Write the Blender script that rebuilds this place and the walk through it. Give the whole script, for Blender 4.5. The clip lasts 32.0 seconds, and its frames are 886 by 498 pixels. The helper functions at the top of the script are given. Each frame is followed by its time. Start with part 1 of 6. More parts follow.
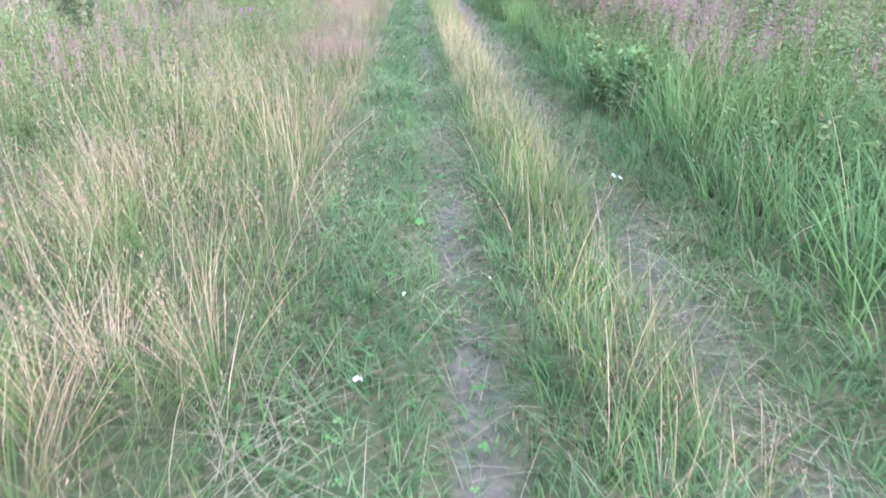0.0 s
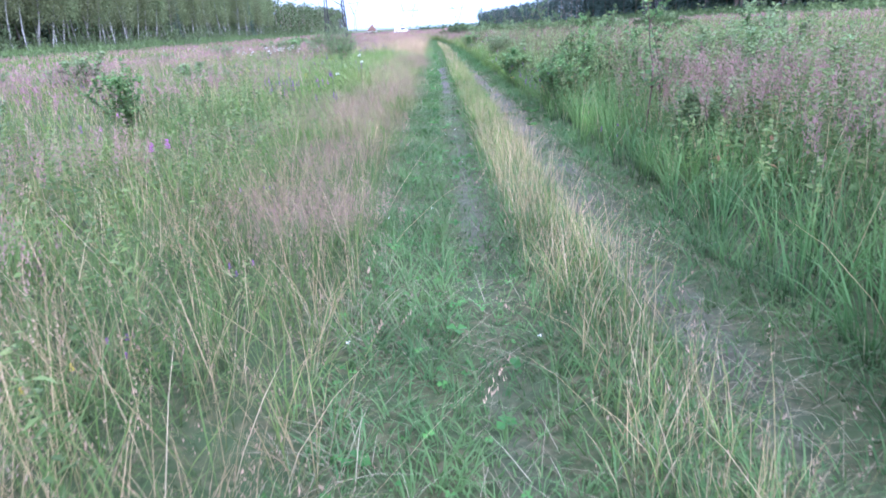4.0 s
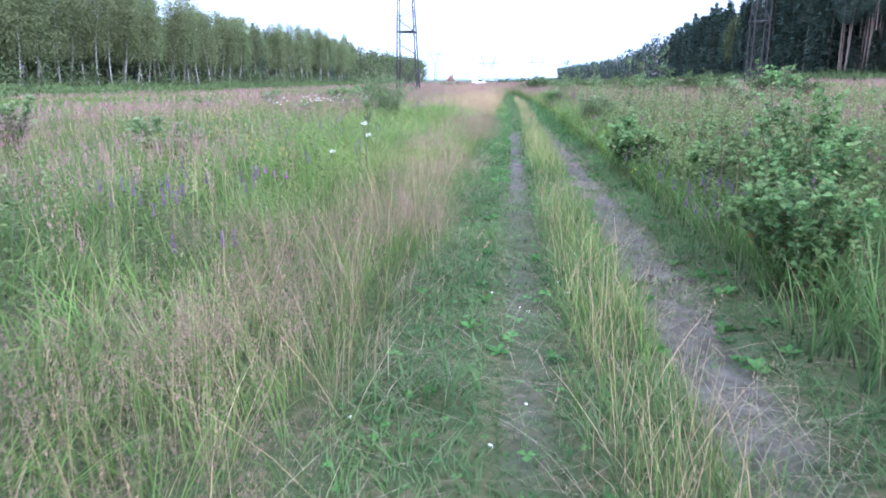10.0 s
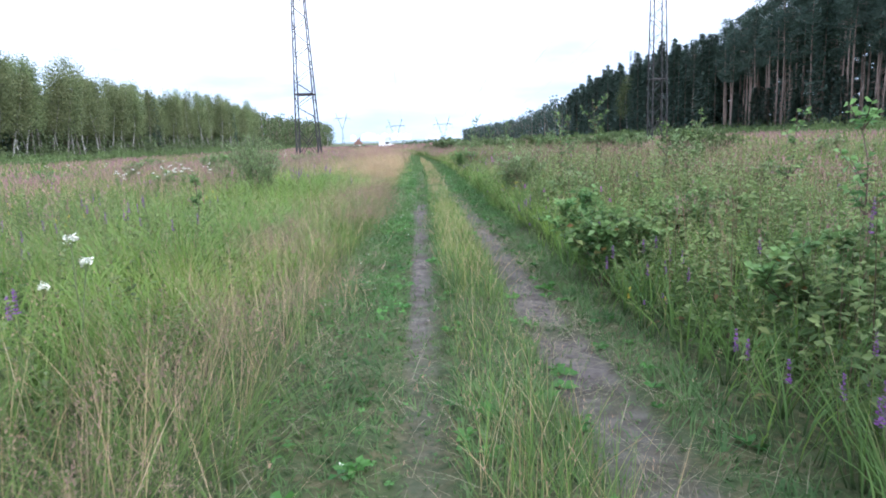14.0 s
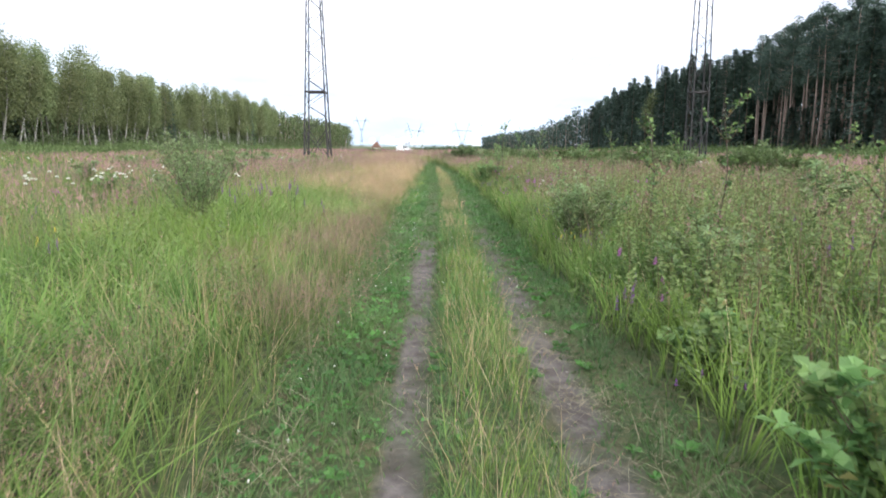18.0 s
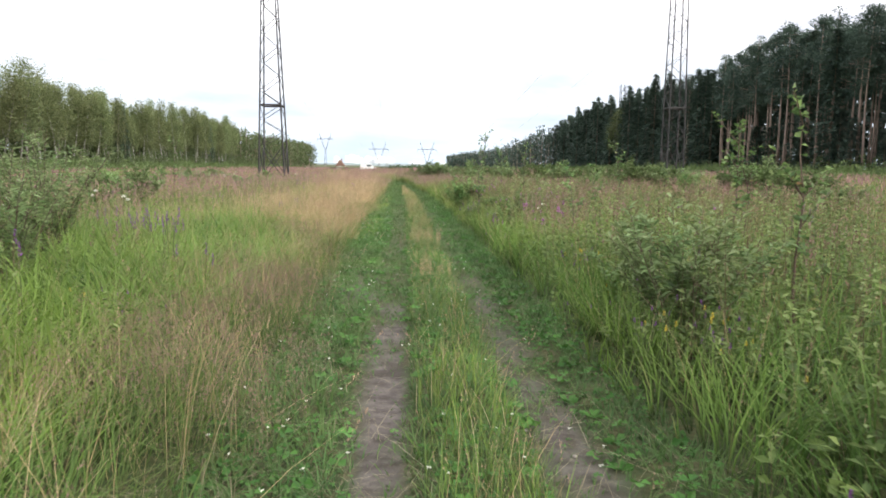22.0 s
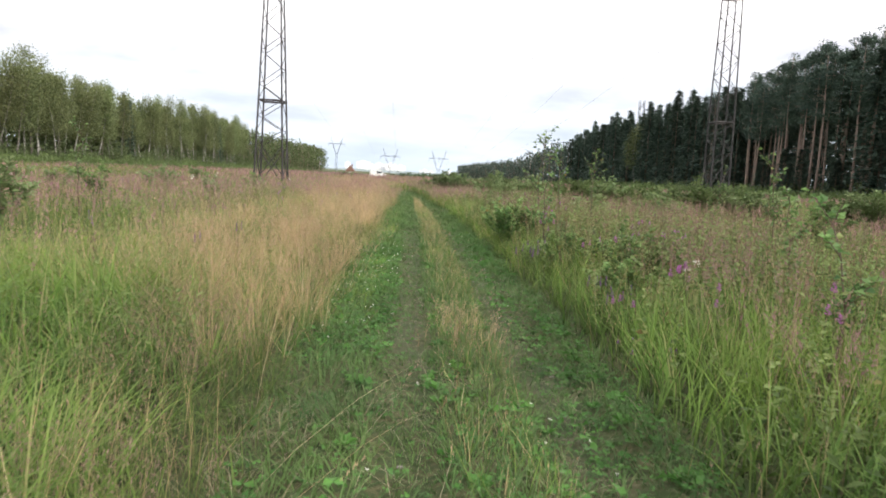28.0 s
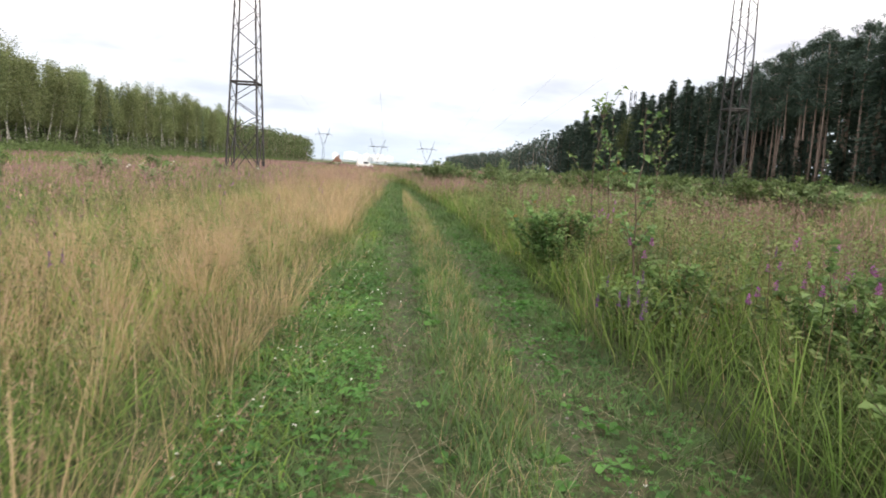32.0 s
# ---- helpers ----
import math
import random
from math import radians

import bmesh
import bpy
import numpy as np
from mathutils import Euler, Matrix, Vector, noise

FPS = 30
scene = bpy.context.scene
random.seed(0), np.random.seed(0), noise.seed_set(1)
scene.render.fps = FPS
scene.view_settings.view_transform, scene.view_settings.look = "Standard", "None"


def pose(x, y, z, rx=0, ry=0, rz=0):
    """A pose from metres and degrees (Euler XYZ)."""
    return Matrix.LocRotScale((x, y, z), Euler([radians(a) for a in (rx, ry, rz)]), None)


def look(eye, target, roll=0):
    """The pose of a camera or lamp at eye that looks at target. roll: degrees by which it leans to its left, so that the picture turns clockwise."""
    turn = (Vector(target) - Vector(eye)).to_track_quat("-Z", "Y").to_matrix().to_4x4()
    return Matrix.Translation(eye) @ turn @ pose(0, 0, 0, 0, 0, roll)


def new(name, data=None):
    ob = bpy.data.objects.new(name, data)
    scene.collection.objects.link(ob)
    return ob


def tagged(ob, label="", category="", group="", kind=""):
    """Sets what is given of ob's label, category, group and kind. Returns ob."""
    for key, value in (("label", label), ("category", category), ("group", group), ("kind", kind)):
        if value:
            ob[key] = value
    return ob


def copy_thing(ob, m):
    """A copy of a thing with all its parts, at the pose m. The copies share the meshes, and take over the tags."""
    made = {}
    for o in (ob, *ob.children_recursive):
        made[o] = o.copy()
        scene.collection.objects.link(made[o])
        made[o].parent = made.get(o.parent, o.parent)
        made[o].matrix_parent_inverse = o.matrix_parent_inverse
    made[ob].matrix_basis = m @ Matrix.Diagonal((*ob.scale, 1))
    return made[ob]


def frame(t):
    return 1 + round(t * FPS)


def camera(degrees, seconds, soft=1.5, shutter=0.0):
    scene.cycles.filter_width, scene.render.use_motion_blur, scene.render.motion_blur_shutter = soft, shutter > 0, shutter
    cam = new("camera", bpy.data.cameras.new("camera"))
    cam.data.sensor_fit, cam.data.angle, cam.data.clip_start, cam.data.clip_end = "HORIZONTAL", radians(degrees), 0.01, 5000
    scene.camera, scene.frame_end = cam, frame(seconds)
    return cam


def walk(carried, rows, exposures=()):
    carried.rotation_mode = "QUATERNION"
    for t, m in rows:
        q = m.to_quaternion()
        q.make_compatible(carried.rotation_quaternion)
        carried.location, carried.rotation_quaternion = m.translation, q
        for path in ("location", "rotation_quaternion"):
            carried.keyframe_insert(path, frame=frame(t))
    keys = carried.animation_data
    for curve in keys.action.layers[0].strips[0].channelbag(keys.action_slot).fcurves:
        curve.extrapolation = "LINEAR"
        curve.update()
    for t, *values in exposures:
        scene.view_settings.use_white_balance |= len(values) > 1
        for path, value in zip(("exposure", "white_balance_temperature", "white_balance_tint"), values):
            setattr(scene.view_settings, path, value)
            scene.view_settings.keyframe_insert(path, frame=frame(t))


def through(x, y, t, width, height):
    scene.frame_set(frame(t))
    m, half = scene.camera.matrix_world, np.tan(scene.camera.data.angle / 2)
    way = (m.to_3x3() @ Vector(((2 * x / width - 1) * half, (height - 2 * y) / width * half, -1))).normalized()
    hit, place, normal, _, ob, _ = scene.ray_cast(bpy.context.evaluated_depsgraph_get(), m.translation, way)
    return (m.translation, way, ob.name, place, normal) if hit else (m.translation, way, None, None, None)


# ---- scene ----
cam = camera(68.0, 32.0, soft=1.8, shutter=0.25)
PATH = [
    (0, (-0.174, 0.0, 1.49), (-0.106, 1.809, 0.64), -0.9),
    (0.5, (-0.197, 0.485, 1.504), (-0.102, 2.32, 0.715), 0.1),
    (1, (-0.196, 0.956, 1.457), (-0.077, 2.793, 0.676), -2.3),
    (1.5, (-0.261, 1.46, 1.437), (-0.228, 3.357, 0.806), -0.7),
    (2, (-0.285, 1.904, 1.453), (-0.191, 3.804, 0.838), -2.6),
    (2.5, (-0.285, 2.424, 1.453), (-0.283, 4.319, 0.815), -3.2),
    (4.5, (-0.207, 4.64, 1.434), (-0.224, 6.535, 0.794), -3.4),
    (5, (-0.202, 5.263, 1.412), (-0.36, 7.163, 0.807), -4.7),
    (5.5, (-0.221, 5.782, 1.419), (-0.208, 7.697, 0.842), -2.5),
    (6, (-0.235, 6.449, 1.404), (-0.267, 8.381, 0.886), -0.8),
    (6.5, (-0.249, 6.993, 1.431), (-0.287, 8.944, 0.992), 0.2),
    (7, (-0.148, 7.524, 1.383), (-0.044, 9.465, 0.911), 0.0),
    (7.5, (-0.151, 8.039, 1.36), (-0.292, 9.953, 0.798), -1.6),
    (8, (-0.134, 8.49, 1.445), (-0.217, 10.408, 0.885), -0.9),
    (8.5, (-0.09, 9.026, 1.441), (-0.141, 10.951, 0.9), -1.9),
    (9, (-0.105, 9.596, 1.471), (-0.134, 11.519, 0.922), -0.6),
    (9.5, (-0.07, 10.138, 1.447), (-0.033, 12.066, 0.916), 0.1),
    (10, (-0.073, 10.723, 1.44), (-0.278, 12.65, 0.946), -1.0),
    (10.5, (-0.089, 11.237, 1.462), (-0.101, 13.182, 0.994), 0.6),
    (11, (-0.107, 11.867, 1.47), (-0.102, 13.827, 1.071), -0.2),
    (11.5, (-0.119, 12.365, 1.461), (-0.051, 14.329, 1.09), -0.3),
    (12, (-0.067, 12.947, 1.42), (0.055, 14.907, 1.043), -0.9),
    (12.5, (-0.042, 13.466, 1.401), (-0.028, 15.423, 0.993), -1.9),
    (13, (-0.016, 13.905, 1.407), (0.159, 15.863, 1.04), -1.0),
    (13.5, (0.047, 14.474, 1.408), (0.051, 16.446, 1.079), -3.2),
    (14, (0.063, 14.983, 1.401), (0.119, 16.956, 1.077), -2.4),
    (14.5, (0.111, 15.448, 1.382), (0.191, 17.414, 1.022), -2.3),
    (15, (0.118, 15.931, 1.393), (0.055, 17.897, 1.029), -3.5),
    (15.5, (0.12, 16.382, 1.479), (0.102, 18.362, 1.195), -3.0),
    (17.5, (0.202, 19.58, 1.473), (0.146, 21.533, 1.048), -0.3),
    (18, (0.193, 20.148, 1.502), (0.208, 22.125, 1.197), 0.2),
    (18.5, (0.173, 20.672, 1.516), (0.105, 22.658, 1.289), -0.7),
    (19, (0.126, 21.152, 1.542), (0.065, 23.138, 1.315), -0.7),
    (19.5, (0.149, 21.626, 1.481), (0.24, 23.603, 1.195), -1.3),
    (20, (0.072, 22.165, 1.462), (0.048, 24.137, 1.129), -1.4),
    (20.5, (0.058, 22.621, 1.457), (0.17, 24.595, 1.154), -0.3),
    (21, (0.093, 23.169, 1.448), (0.152, 25.147, 1.162), -0.6),
    (21.5, (0.084, 23.639, 1.441), (0.196, 25.619, 1.176), 0.5),
    (22, (0.134, 24.196, 1.403), (0.255, 26.177, 1.154), 0.3),
    (22.5, (0.126, 24.648, 1.392), (0.115, 26.622, 1.069), 0.4),
    (23, (0.14, 25.051, 1.384), (0.172, 27.018, 1.021), 0.9),
    (23.5, (0.156, 25.513, 1.36), (0.128, 27.476, 0.975), -0.3),
    (24, (0.081, 26.009, 1.388), (0.094, 27.964, 0.963), -0.5),
    (24.5, (0.077, 26.411, 1.345), (0.191, 28.366, 0.94), -0.6),
    (26.5, (0.13, 29.0, 1.411), (0.199, 30.973, 1.094), 0.5),
    (27, (0.148, 29.514, 1.444), (0.224, 31.491, 1.151), 1.6),
    (27.5, (0.068, 30.019, 1.417), (0.084, 32.004, 1.17), 1.9),
    (28, (-0.003, 30.565, 1.427), (0.096, 32.55, 1.206), 2.7),
    (28.5, (-0.02, 31.108, 1.462), (0.075, 33.1, 1.319), 1.6),
    (29, (-0.108, 31.631, 1.47), (-0.058, 33.623, 1.29), 1.9),
    (29.5, (-0.055, 32.132, 1.426), (0.117, 34.112, 1.204), 2.3),
    (30, (-0.12, 32.767, 1.412), (-0.191, 34.752, 1.175), 1.5),
    (30.5, (-0.139, 33.315, 1.425), (-0.081, 35.304, 1.22), 2.6),
    (31, (-0.068, 33.91, 1.413), (-0.038, 35.897, 1.182), 2.0),
    (31.5, (-0.083, 34.398, 1.415), (-0.041, 36.379, 1.144), 2.8),
    (32, (-0.023, 34.973, 1.358), (0.114, 36.954, 1.112), 2.9),
]
EXPOSURE = [(0.0, 2.03, 5000, 28), (1.0, 1.76, 4900, 28), (2.5, 1.78, 4850, 26), (5.0, 1.65, 4700, 25), (6.0, 1.62, 4800, 26), (7.0, 1.42, 4800, 26), (9.0, 1.58, 4850, 22), (11.0, 1.42, 5000, 17), (13.0, 1.32, 5250, 14), (14.0, 1.15, 5400, 13), (15.5, 1.2, 5700, 12), (18.0, 1.15, 6050, 11), (19.0, 0.90, 6050, 11), (20.0, 0.90, 6100, 10), (21.0, 1.1, 6450, 10), (22.0, 0.97, 6550, 10), (24.5, 1.27, 6900, 9), (27.0, 1.08, 6950, 10), (28.0, 0.85, 6700, 11), (29.0, 0.45, 6400, 11), (30.0, 0.62, 6650, 11), (31.0, 0.58, 6700, 11), (32.0, 0.83, 6800, 12)]
walk(cam, [(t, look(eye, target, roll)) for t, eye, target, roll in PATH], EXPOSURE)

# ---- world and sun ----
world = bpy.data.worlds.new("world")
scene.world = world
world.use_nodes = True
wt = world.node_tree
for n in list(wt.nodes):
    wt.nodes.remove(n)


def wn(kind, **values):
    n = wt.nodes.new(kind)
    for key, v in values.items():
        n.inputs[key].default_value = v
    return n


sky = wt.nodes.new("ShaderNodeTexSky")
sky.sky_type, sky.sun_disc = "NISHITA", False
sky.sun_elevation, sky.sun_rotation, sky.dust_density = radians(25), radians(143), 3.0
sky_dim = wt.nodes.new("ShaderNodeMix")
sky_dim.data_type, sky_dim.blend_type = "RGBA", "MULTIPLY"
sky_dim.inputs["Factor"].default_value = 1.0
sky_dim.inputs["B"].default_value = (0.11, 0.11, 0.11, 1)
wt.links.new(sky.outputs[0], sky_dim.inputs["A"])
# clouds on a flat layer overhead
coord = wt.nodes.new("ShaderNodeTexCoord")
sep = wt.nodes.new("ShaderNodeSeparateXYZ")
wt.links.new(coord.outputs["Generated"], sep.inputs[0])
lift = wt.nodes.new("ShaderNodeMath")
lift.operation = "ADD"
lift.inputs[1].default_value = 0.16
wt.links.new(sep.outputs["Z"], lift.inputs[0])
plane = []
for axis in "XY":
    d = wt.nodes.new("ShaderNodeMath")
    d.operation = "DIVIDE"
    wt.links.new(sep.outputs[axis], d.inputs[0])
    wt.links.new(lift.outputs[0], d.inputs[1])
    plane.append(d)
join = wt.nodes.new("ShaderNodeCombineXYZ")
wt.links.new(plane[0].outputs[0], join.inputs[0])
wt.links.new(plane[1].outputs[0], join.inputs[1])
cloud = wn("ShaderNodeTexNoise", Scale=0.45, Detail=6.0, Roughness=0.55, Distortion=0.3)
wt.links.new(join.outputs[0], cloud.inputs["Vector"])
cover = wt.nodes.new("ShaderNodeValToRGB")
cover.color_ramp.elements[0].position, cover.color_ramp.elements[1].position = 0.30, 0.52
cover.color_ramp.elements[0].color, cover.color_ramp.elements[1].color = (0.35, 0.35, 0.35, 1), (1, 1, 1, 1)
wt.links.new(cloud.outputs["Fac"], cover.inputs[0])
body_noise = wn("ShaderNodeTexNoise", Scale=0.55, Detail=6.0, Roughness=0.55)
wt.links.new(join.outputs[0], body_noise.inputs["Vector"])
tone = wt.nodes.new("ShaderNodeValToRGB")
tone.color_ramp.elements[0].position, tone.color_ramp.elements[1].position = 0.38, 0.62
tone.color_ramp.elements[0].color, tone.color_ramp.elements[1].color = (0.50, 0.51, 0.58, 1), (1.28, 1.27, 1.27, 1)
wt.links.new(body_noise.outputs["Fac"], tone.inputs[0])
blend = wt.nodes.new("ShaderNodeMix")
blend.data_type = "RGBA"
wt.links.new(cover.outputs[0], blend.inputs["Factor"])
wt.links.new(sky_dim.outputs["Result"], blend.inputs["A"])
wt.links.new(tone.outputs[0], blend.inputs["B"])
low = wt.nodes.new("ShaderNodeMapRange")
low.inputs["From Min"].default_value, low.inputs["From Max"].default_value = 0.20, 0.02
wt.links.new(sep.outputs["Z"], low.inputs["Value"])
gap = wt.nodes.new("ShaderNodeMath")
gap.operation = "MULTIPLY"
gap.inputs[1].default_value = 0.85
wt.links.new(low.outputs["Result"], gap.inputs[0])
horizon = wt.nodes.new("ShaderNodeMix")
horizon.data_type = "RGBA"
horizon.inputs["B"].default_value = (0.42, 0.51, 0.62, 1)
wt.links.new(gap.outputs[0], horizon.inputs["Factor"])
wt.links.new(blend.outputs["Result"], horizon.inputs["A"])
ground_bg = wn("ShaderNodeBackground", Strength=1.0)
wt.links.new(horizon.outputs["Result"], ground_bg.inputs[0])
wout = wt.nodes.new("ShaderNodeOutputWorld")
wt.links.new(ground_bg.outputs[0], wout.inputs[0])

sun_data = bpy.data.lights.new("sun", "SUN")
sun_data.energy, sun_data.angle, sun_data.color = 1.5, radians(22), (1.0, 0.94, 0.84)
sun = new("sun", sun_data)
sun.matrix_world = look((62, -62, 48), (0, 20, 0))

# ---- helpers of this scene ----
rng = np.random.default_rng(7)


def hash2(i, j, seed):
    h = (i * 374761393 + j * 668265263 + seed * 1442695041) & 0xFFFFFFFF
    h = ((h ^ (h >> 13)) * 1274126177) & 0xFFFFFFFF
    return ((h ^ (h >> 16)) & 0xFFFF) / 65535.0


def vnoise(x, y, size, seed=0):
    """Smooth noise in 0..1 with cells of the given size in metres."""
    x, y = np.asarray(x, float) / size, np.asarray(y, float) / size
    i, j = np.floor(x).astype(np.int64), np.floor(y).astype(np.int64)
    u, v = x - i, y - j
    u, v = u * u * (3 - 2 * u), v * v * (3 - 2 * v)
    a = hash2(i, j, seed) * (1 - u) + hash2(i + 1, j, seed) * u
    b = hash2(i, j + 1, seed) * (1 - u) + hash2(i + 1, j + 1, seed) * u
    return a * (1 - v) + b * v


def ramp(v, lo, hi):
    f = np.clip((np.asarray(v, float) - lo) / (hi - lo), 0, 1)
    return f * f * (3 - 2 * f)


def bump(v, mid, half, soft=0.12):
    """1 inside mid +- half, falling to 0 over soft."""
    return 1 - ramp(np.abs(v - mid), half, half + soft)


# paces counted along the walk, and the metres that they come to
PACED = [-50.0, 4.64, 13.44, 16.0, 18.08, 20.0, 23.0, 29.93, 32.10, 38.5, 238.5]
METRES = [-50.0, 4.64, 13.1, 15.4, 17.0, 18.5, 20.5, 26.41, 29.0, 34.97, 234.97]


def paced(y):
    """Paces to a place so many metres along the walk."""
    return np.interp(y, METRES, PACED)


def track(y):
    """The track's sideways shift: straight, then bending left at its far end."""
    y = paced(y)
    return -0.7 * ramp(y, 52, 78) - 7.0 * ramp(y, 72, 130)


def ground_z(x, y):
    x, y = np.asarray(x, float), np.asarray(y, float)
    u = x - track(y)
    near = (1 - ramp(y, 90, 120)) * ramp(y, -25, -10)
    z = near * (-0.045 * bump(u, 0.0, 0.10, 0.16) - 0.055 * bump(u, 1.0, 0.16, 0.18) + 0.015 * bump(u, 0.5, 0.15, 0.15))
    z = z + 0.03 * (vnoise(x, y, 0.45, 3) - 0.5) + 0.05 * (vnoise(x, y, 2.2, 4) - 0.5) * ramp(np.abs(u - 0.5), 0.8, 2.0)
    z = z + 11.0 * ramp(-x, 24, 52) * ramp(y, 240, 520) + 3.0 * ramp(-x, 58, 95) * ramp(y, 420, 660)
    return z - 11.0 * ramp(y, 240, 520) + 0.25 * (vnoise(x, y, 30, 5) - 0.5) * ramp(np.abs(u), 6, 30)


def bare(x, y):
    """How bare of plants the trodden soil is, 0..1."""
    u = np.asarray(x, float) - track(y)
    y = paced(y)
    n = vnoise(x, y, 0.55, 11) * 0.5 + vnoise(x, y, 0.16, 12) * 0.3 + vnoise(x, y, 0.07, 13) * 0.2
    first = ramp(y, 19, 24) * (1 - ramp(y, 33.6, 34.8)) * 0.95 + (1 - ramp(y, 4, 8)) * 0.46 + 0.14 * ramp(y, 37, 40) + 0.34 * ramp(y, 7, 9) * (1 - ramp(y, 18, 22))
    left = bump(u, 0.01, 0.05 + 0.045 * ramp(y, 29, 32), 0.09) * first
    second = 0.18 + 0.34 * ramp(y, 19, 22) * (1 - ramp(y, 34, 37)) + 0.38 * ramp(y, 8, 13) * (1 - ramp(y, 30, 34)) + 0.1 * (1 - ramp(y, 34, 38))
    width = 0.07 + 0.06 * ramp(y, 5, 9) * (1 - ramp(y, 20, 25))
    right = bump(u, 1.0, width, 0.14) * second
    patch = 0.55 * bump(u, -0.35, 0.12, 0.2) * ramp(y, 33.5, 34.5) * (1 - ramp(y, 35.5, 36.5))
    return np.clip(np.maximum.reduce([left, right, patch]) * np.clip(2.6 * n - 0.45, 0, 1.25), 0, 1) * (1 - ramp(y, 62, 80))


def mesh_of(name, verts, sizes, corners, mat, attrs=(), smooth=False):
    """A mesh from arrays: places, corners per face, corner indices, and point attributes."""
    me = bpy.data.meshes.new(name)
    me.vertices.add(len(verts))
    me.vertices.foreach_set("co", np.asarray(verts, np.float32).ravel())
    me.loops.add(len(corners))
    me.loops.foreach_set("vertex_index", np.asarray(corners, np.int32))
    me.polygons.add(len(sizes))
    starts = np.concatenate([[0], np.cumsum(sizes)[:-1]])
    me.polygons.foreach_set("loop_start", starts.astype(np.int32))
    me.polygons.foreach_set("use_smooth", np.full(len(sizes), smooth))
    for key, values in attrs:
        a = me.attributes.new(key, "FLOAT", "POINT")
        a.data.foreach_set("value", np.asarray(values, np.float32))
    me.materials.append(mat)
    me.update()
    return me


class Heap:
    """Gathers faces of one mesh, with the point attributes rnd and along."""

    def __init__(self):
        self.v, self.s, self.c, self.r, self.a, self.n = [], [], [], [], [], 0

    def add(self, verts, sizes, corners, rnd, along):
        self.v.append(np.asarray(verts, np.float32))
        self.s.append(np.asarray(sizes, np.int32))
        self.c.append(np.asarray(corners, np.int64) + self.n)
        self.r.append(np.broadcast_to(np.asarray(rnd, np.float32), (len(verts),)))
        self.a.append(np.broadcast_to(np.asarray(along, np.float32), (len(verts),)))
        self.n += len(verts)
        return self

    def mesh(self, name, mat, smooth=False):
        cat = np.concatenate
        return mesh_of(name, cat(self.v), cat(self.s), cat(self.c), mat, (("rnd", cat(self.r)), ("along", cat(self.a))), smooth)


def blades(heap, x, y, z, height, width, lean, curl, seg=3, rnd=None, az=None, taper=0.75, a0=0.0, a1=1.0):
    """Grass blades that rise from the places given, lean and arch over."""
    n = len(x)
    if not n:
        return None
    az = rng.uniform(0, 2 * np.pi, n) if az is None else az
    face = az + np.pi / 2 + rng.normal(0, 0.5, n)
    rnd = rng.random(n) if rnd is None else rnd
    height, width, lean, curl = (np.broadcast_to(np.asarray(q, float), (n,)) for q in (height, width, lean, curl))
    rows = []
    for k in range(seg + 1):
        f = k / seg
        out = (lean * f + curl * f * f) * height
        up = height * f * (1 - 0.30 * np.minimum(curl, 1.6) * f - 0.12 * lean * f)
        mid = np.stack([x + np.cos(az) * out, y + np.sin(az) * out, z + up], -1)
        if k == seg:
            rows.append(mid[:, None])
            tip = mid
        else:
            w = width / 2 * (1 - f) ** taper * (0.75 + 0.6 * f if k else 0.75)
            side = np.stack([np.cos(face) * w, np.sin(face) * w, 0 * w], -1)
            rows += [(mid - side)[:, None], (mid + side)[:, None]]
    verts = np.concatenate(rows, 1)
    m = 2 * seg + 1
    one = []
    for k in range(seg - 1):
        one += [2 * k, 2 * k + 1, 2 * k + 3, 2 * k + 2]
    one += [2 * seg - 2, 2 * seg - 1, 2 * seg]
    sizes = np.tile([4] * (seg - 1) + [3], n)
    corners = (np.array(one)[None] + (np.arange(n) * m)[:, None]).ravel()
    along = np.array([k / seg for k in range(seg) for _ in (0, 1)] + [1.0]) * (a1 - a0) + a0
    heap.add(verts.reshape(-1, 3), sizes, corners, np.repeat(rnd, m), np.tile(along, n))
    return tip


def leaves(heap, p, way, length, width, rnd=None, fold=0.25, along=0.5, nose=0.5):
    """Leaves of four points from p along way (unit), with a slight fold along the midrib."""
    n = len(p)
    rnd = rng.random(n) if rnd is None else rnd
    length, width = np.broadcast_to(length, (n,))[:, None], np.broadcast_to(width, (n,))[:, None]
    any_way = rng.normal(size=(n, 3)) * 0.5 + [0, 0, 1.0]
    side = np.cross(way, any_way)
    side /= np.linalg.norm(side, axis=1, keepdims=True) + 1e-9
    up = np.cross(side, way)
    base, tip = p, p + way * length - [0, 0, 1] * length * 0.12
    mid = p + way * length * nose
    left = mid + side * width / 2 + up * width * fold
    right = mid - side * width / 2 + up * width * fold
    verts = np.stack([base, left, tip, right], 1).reshape(-1, 3)
    corners = (np.array([0, 2, 1, 0, 3, 2])[None] + (np.arange(n) * 4)[:, None]).ravel()
    heap.add(verts, np.full(2 * n, 3), corners, np.repeat(rnd, 4), along)


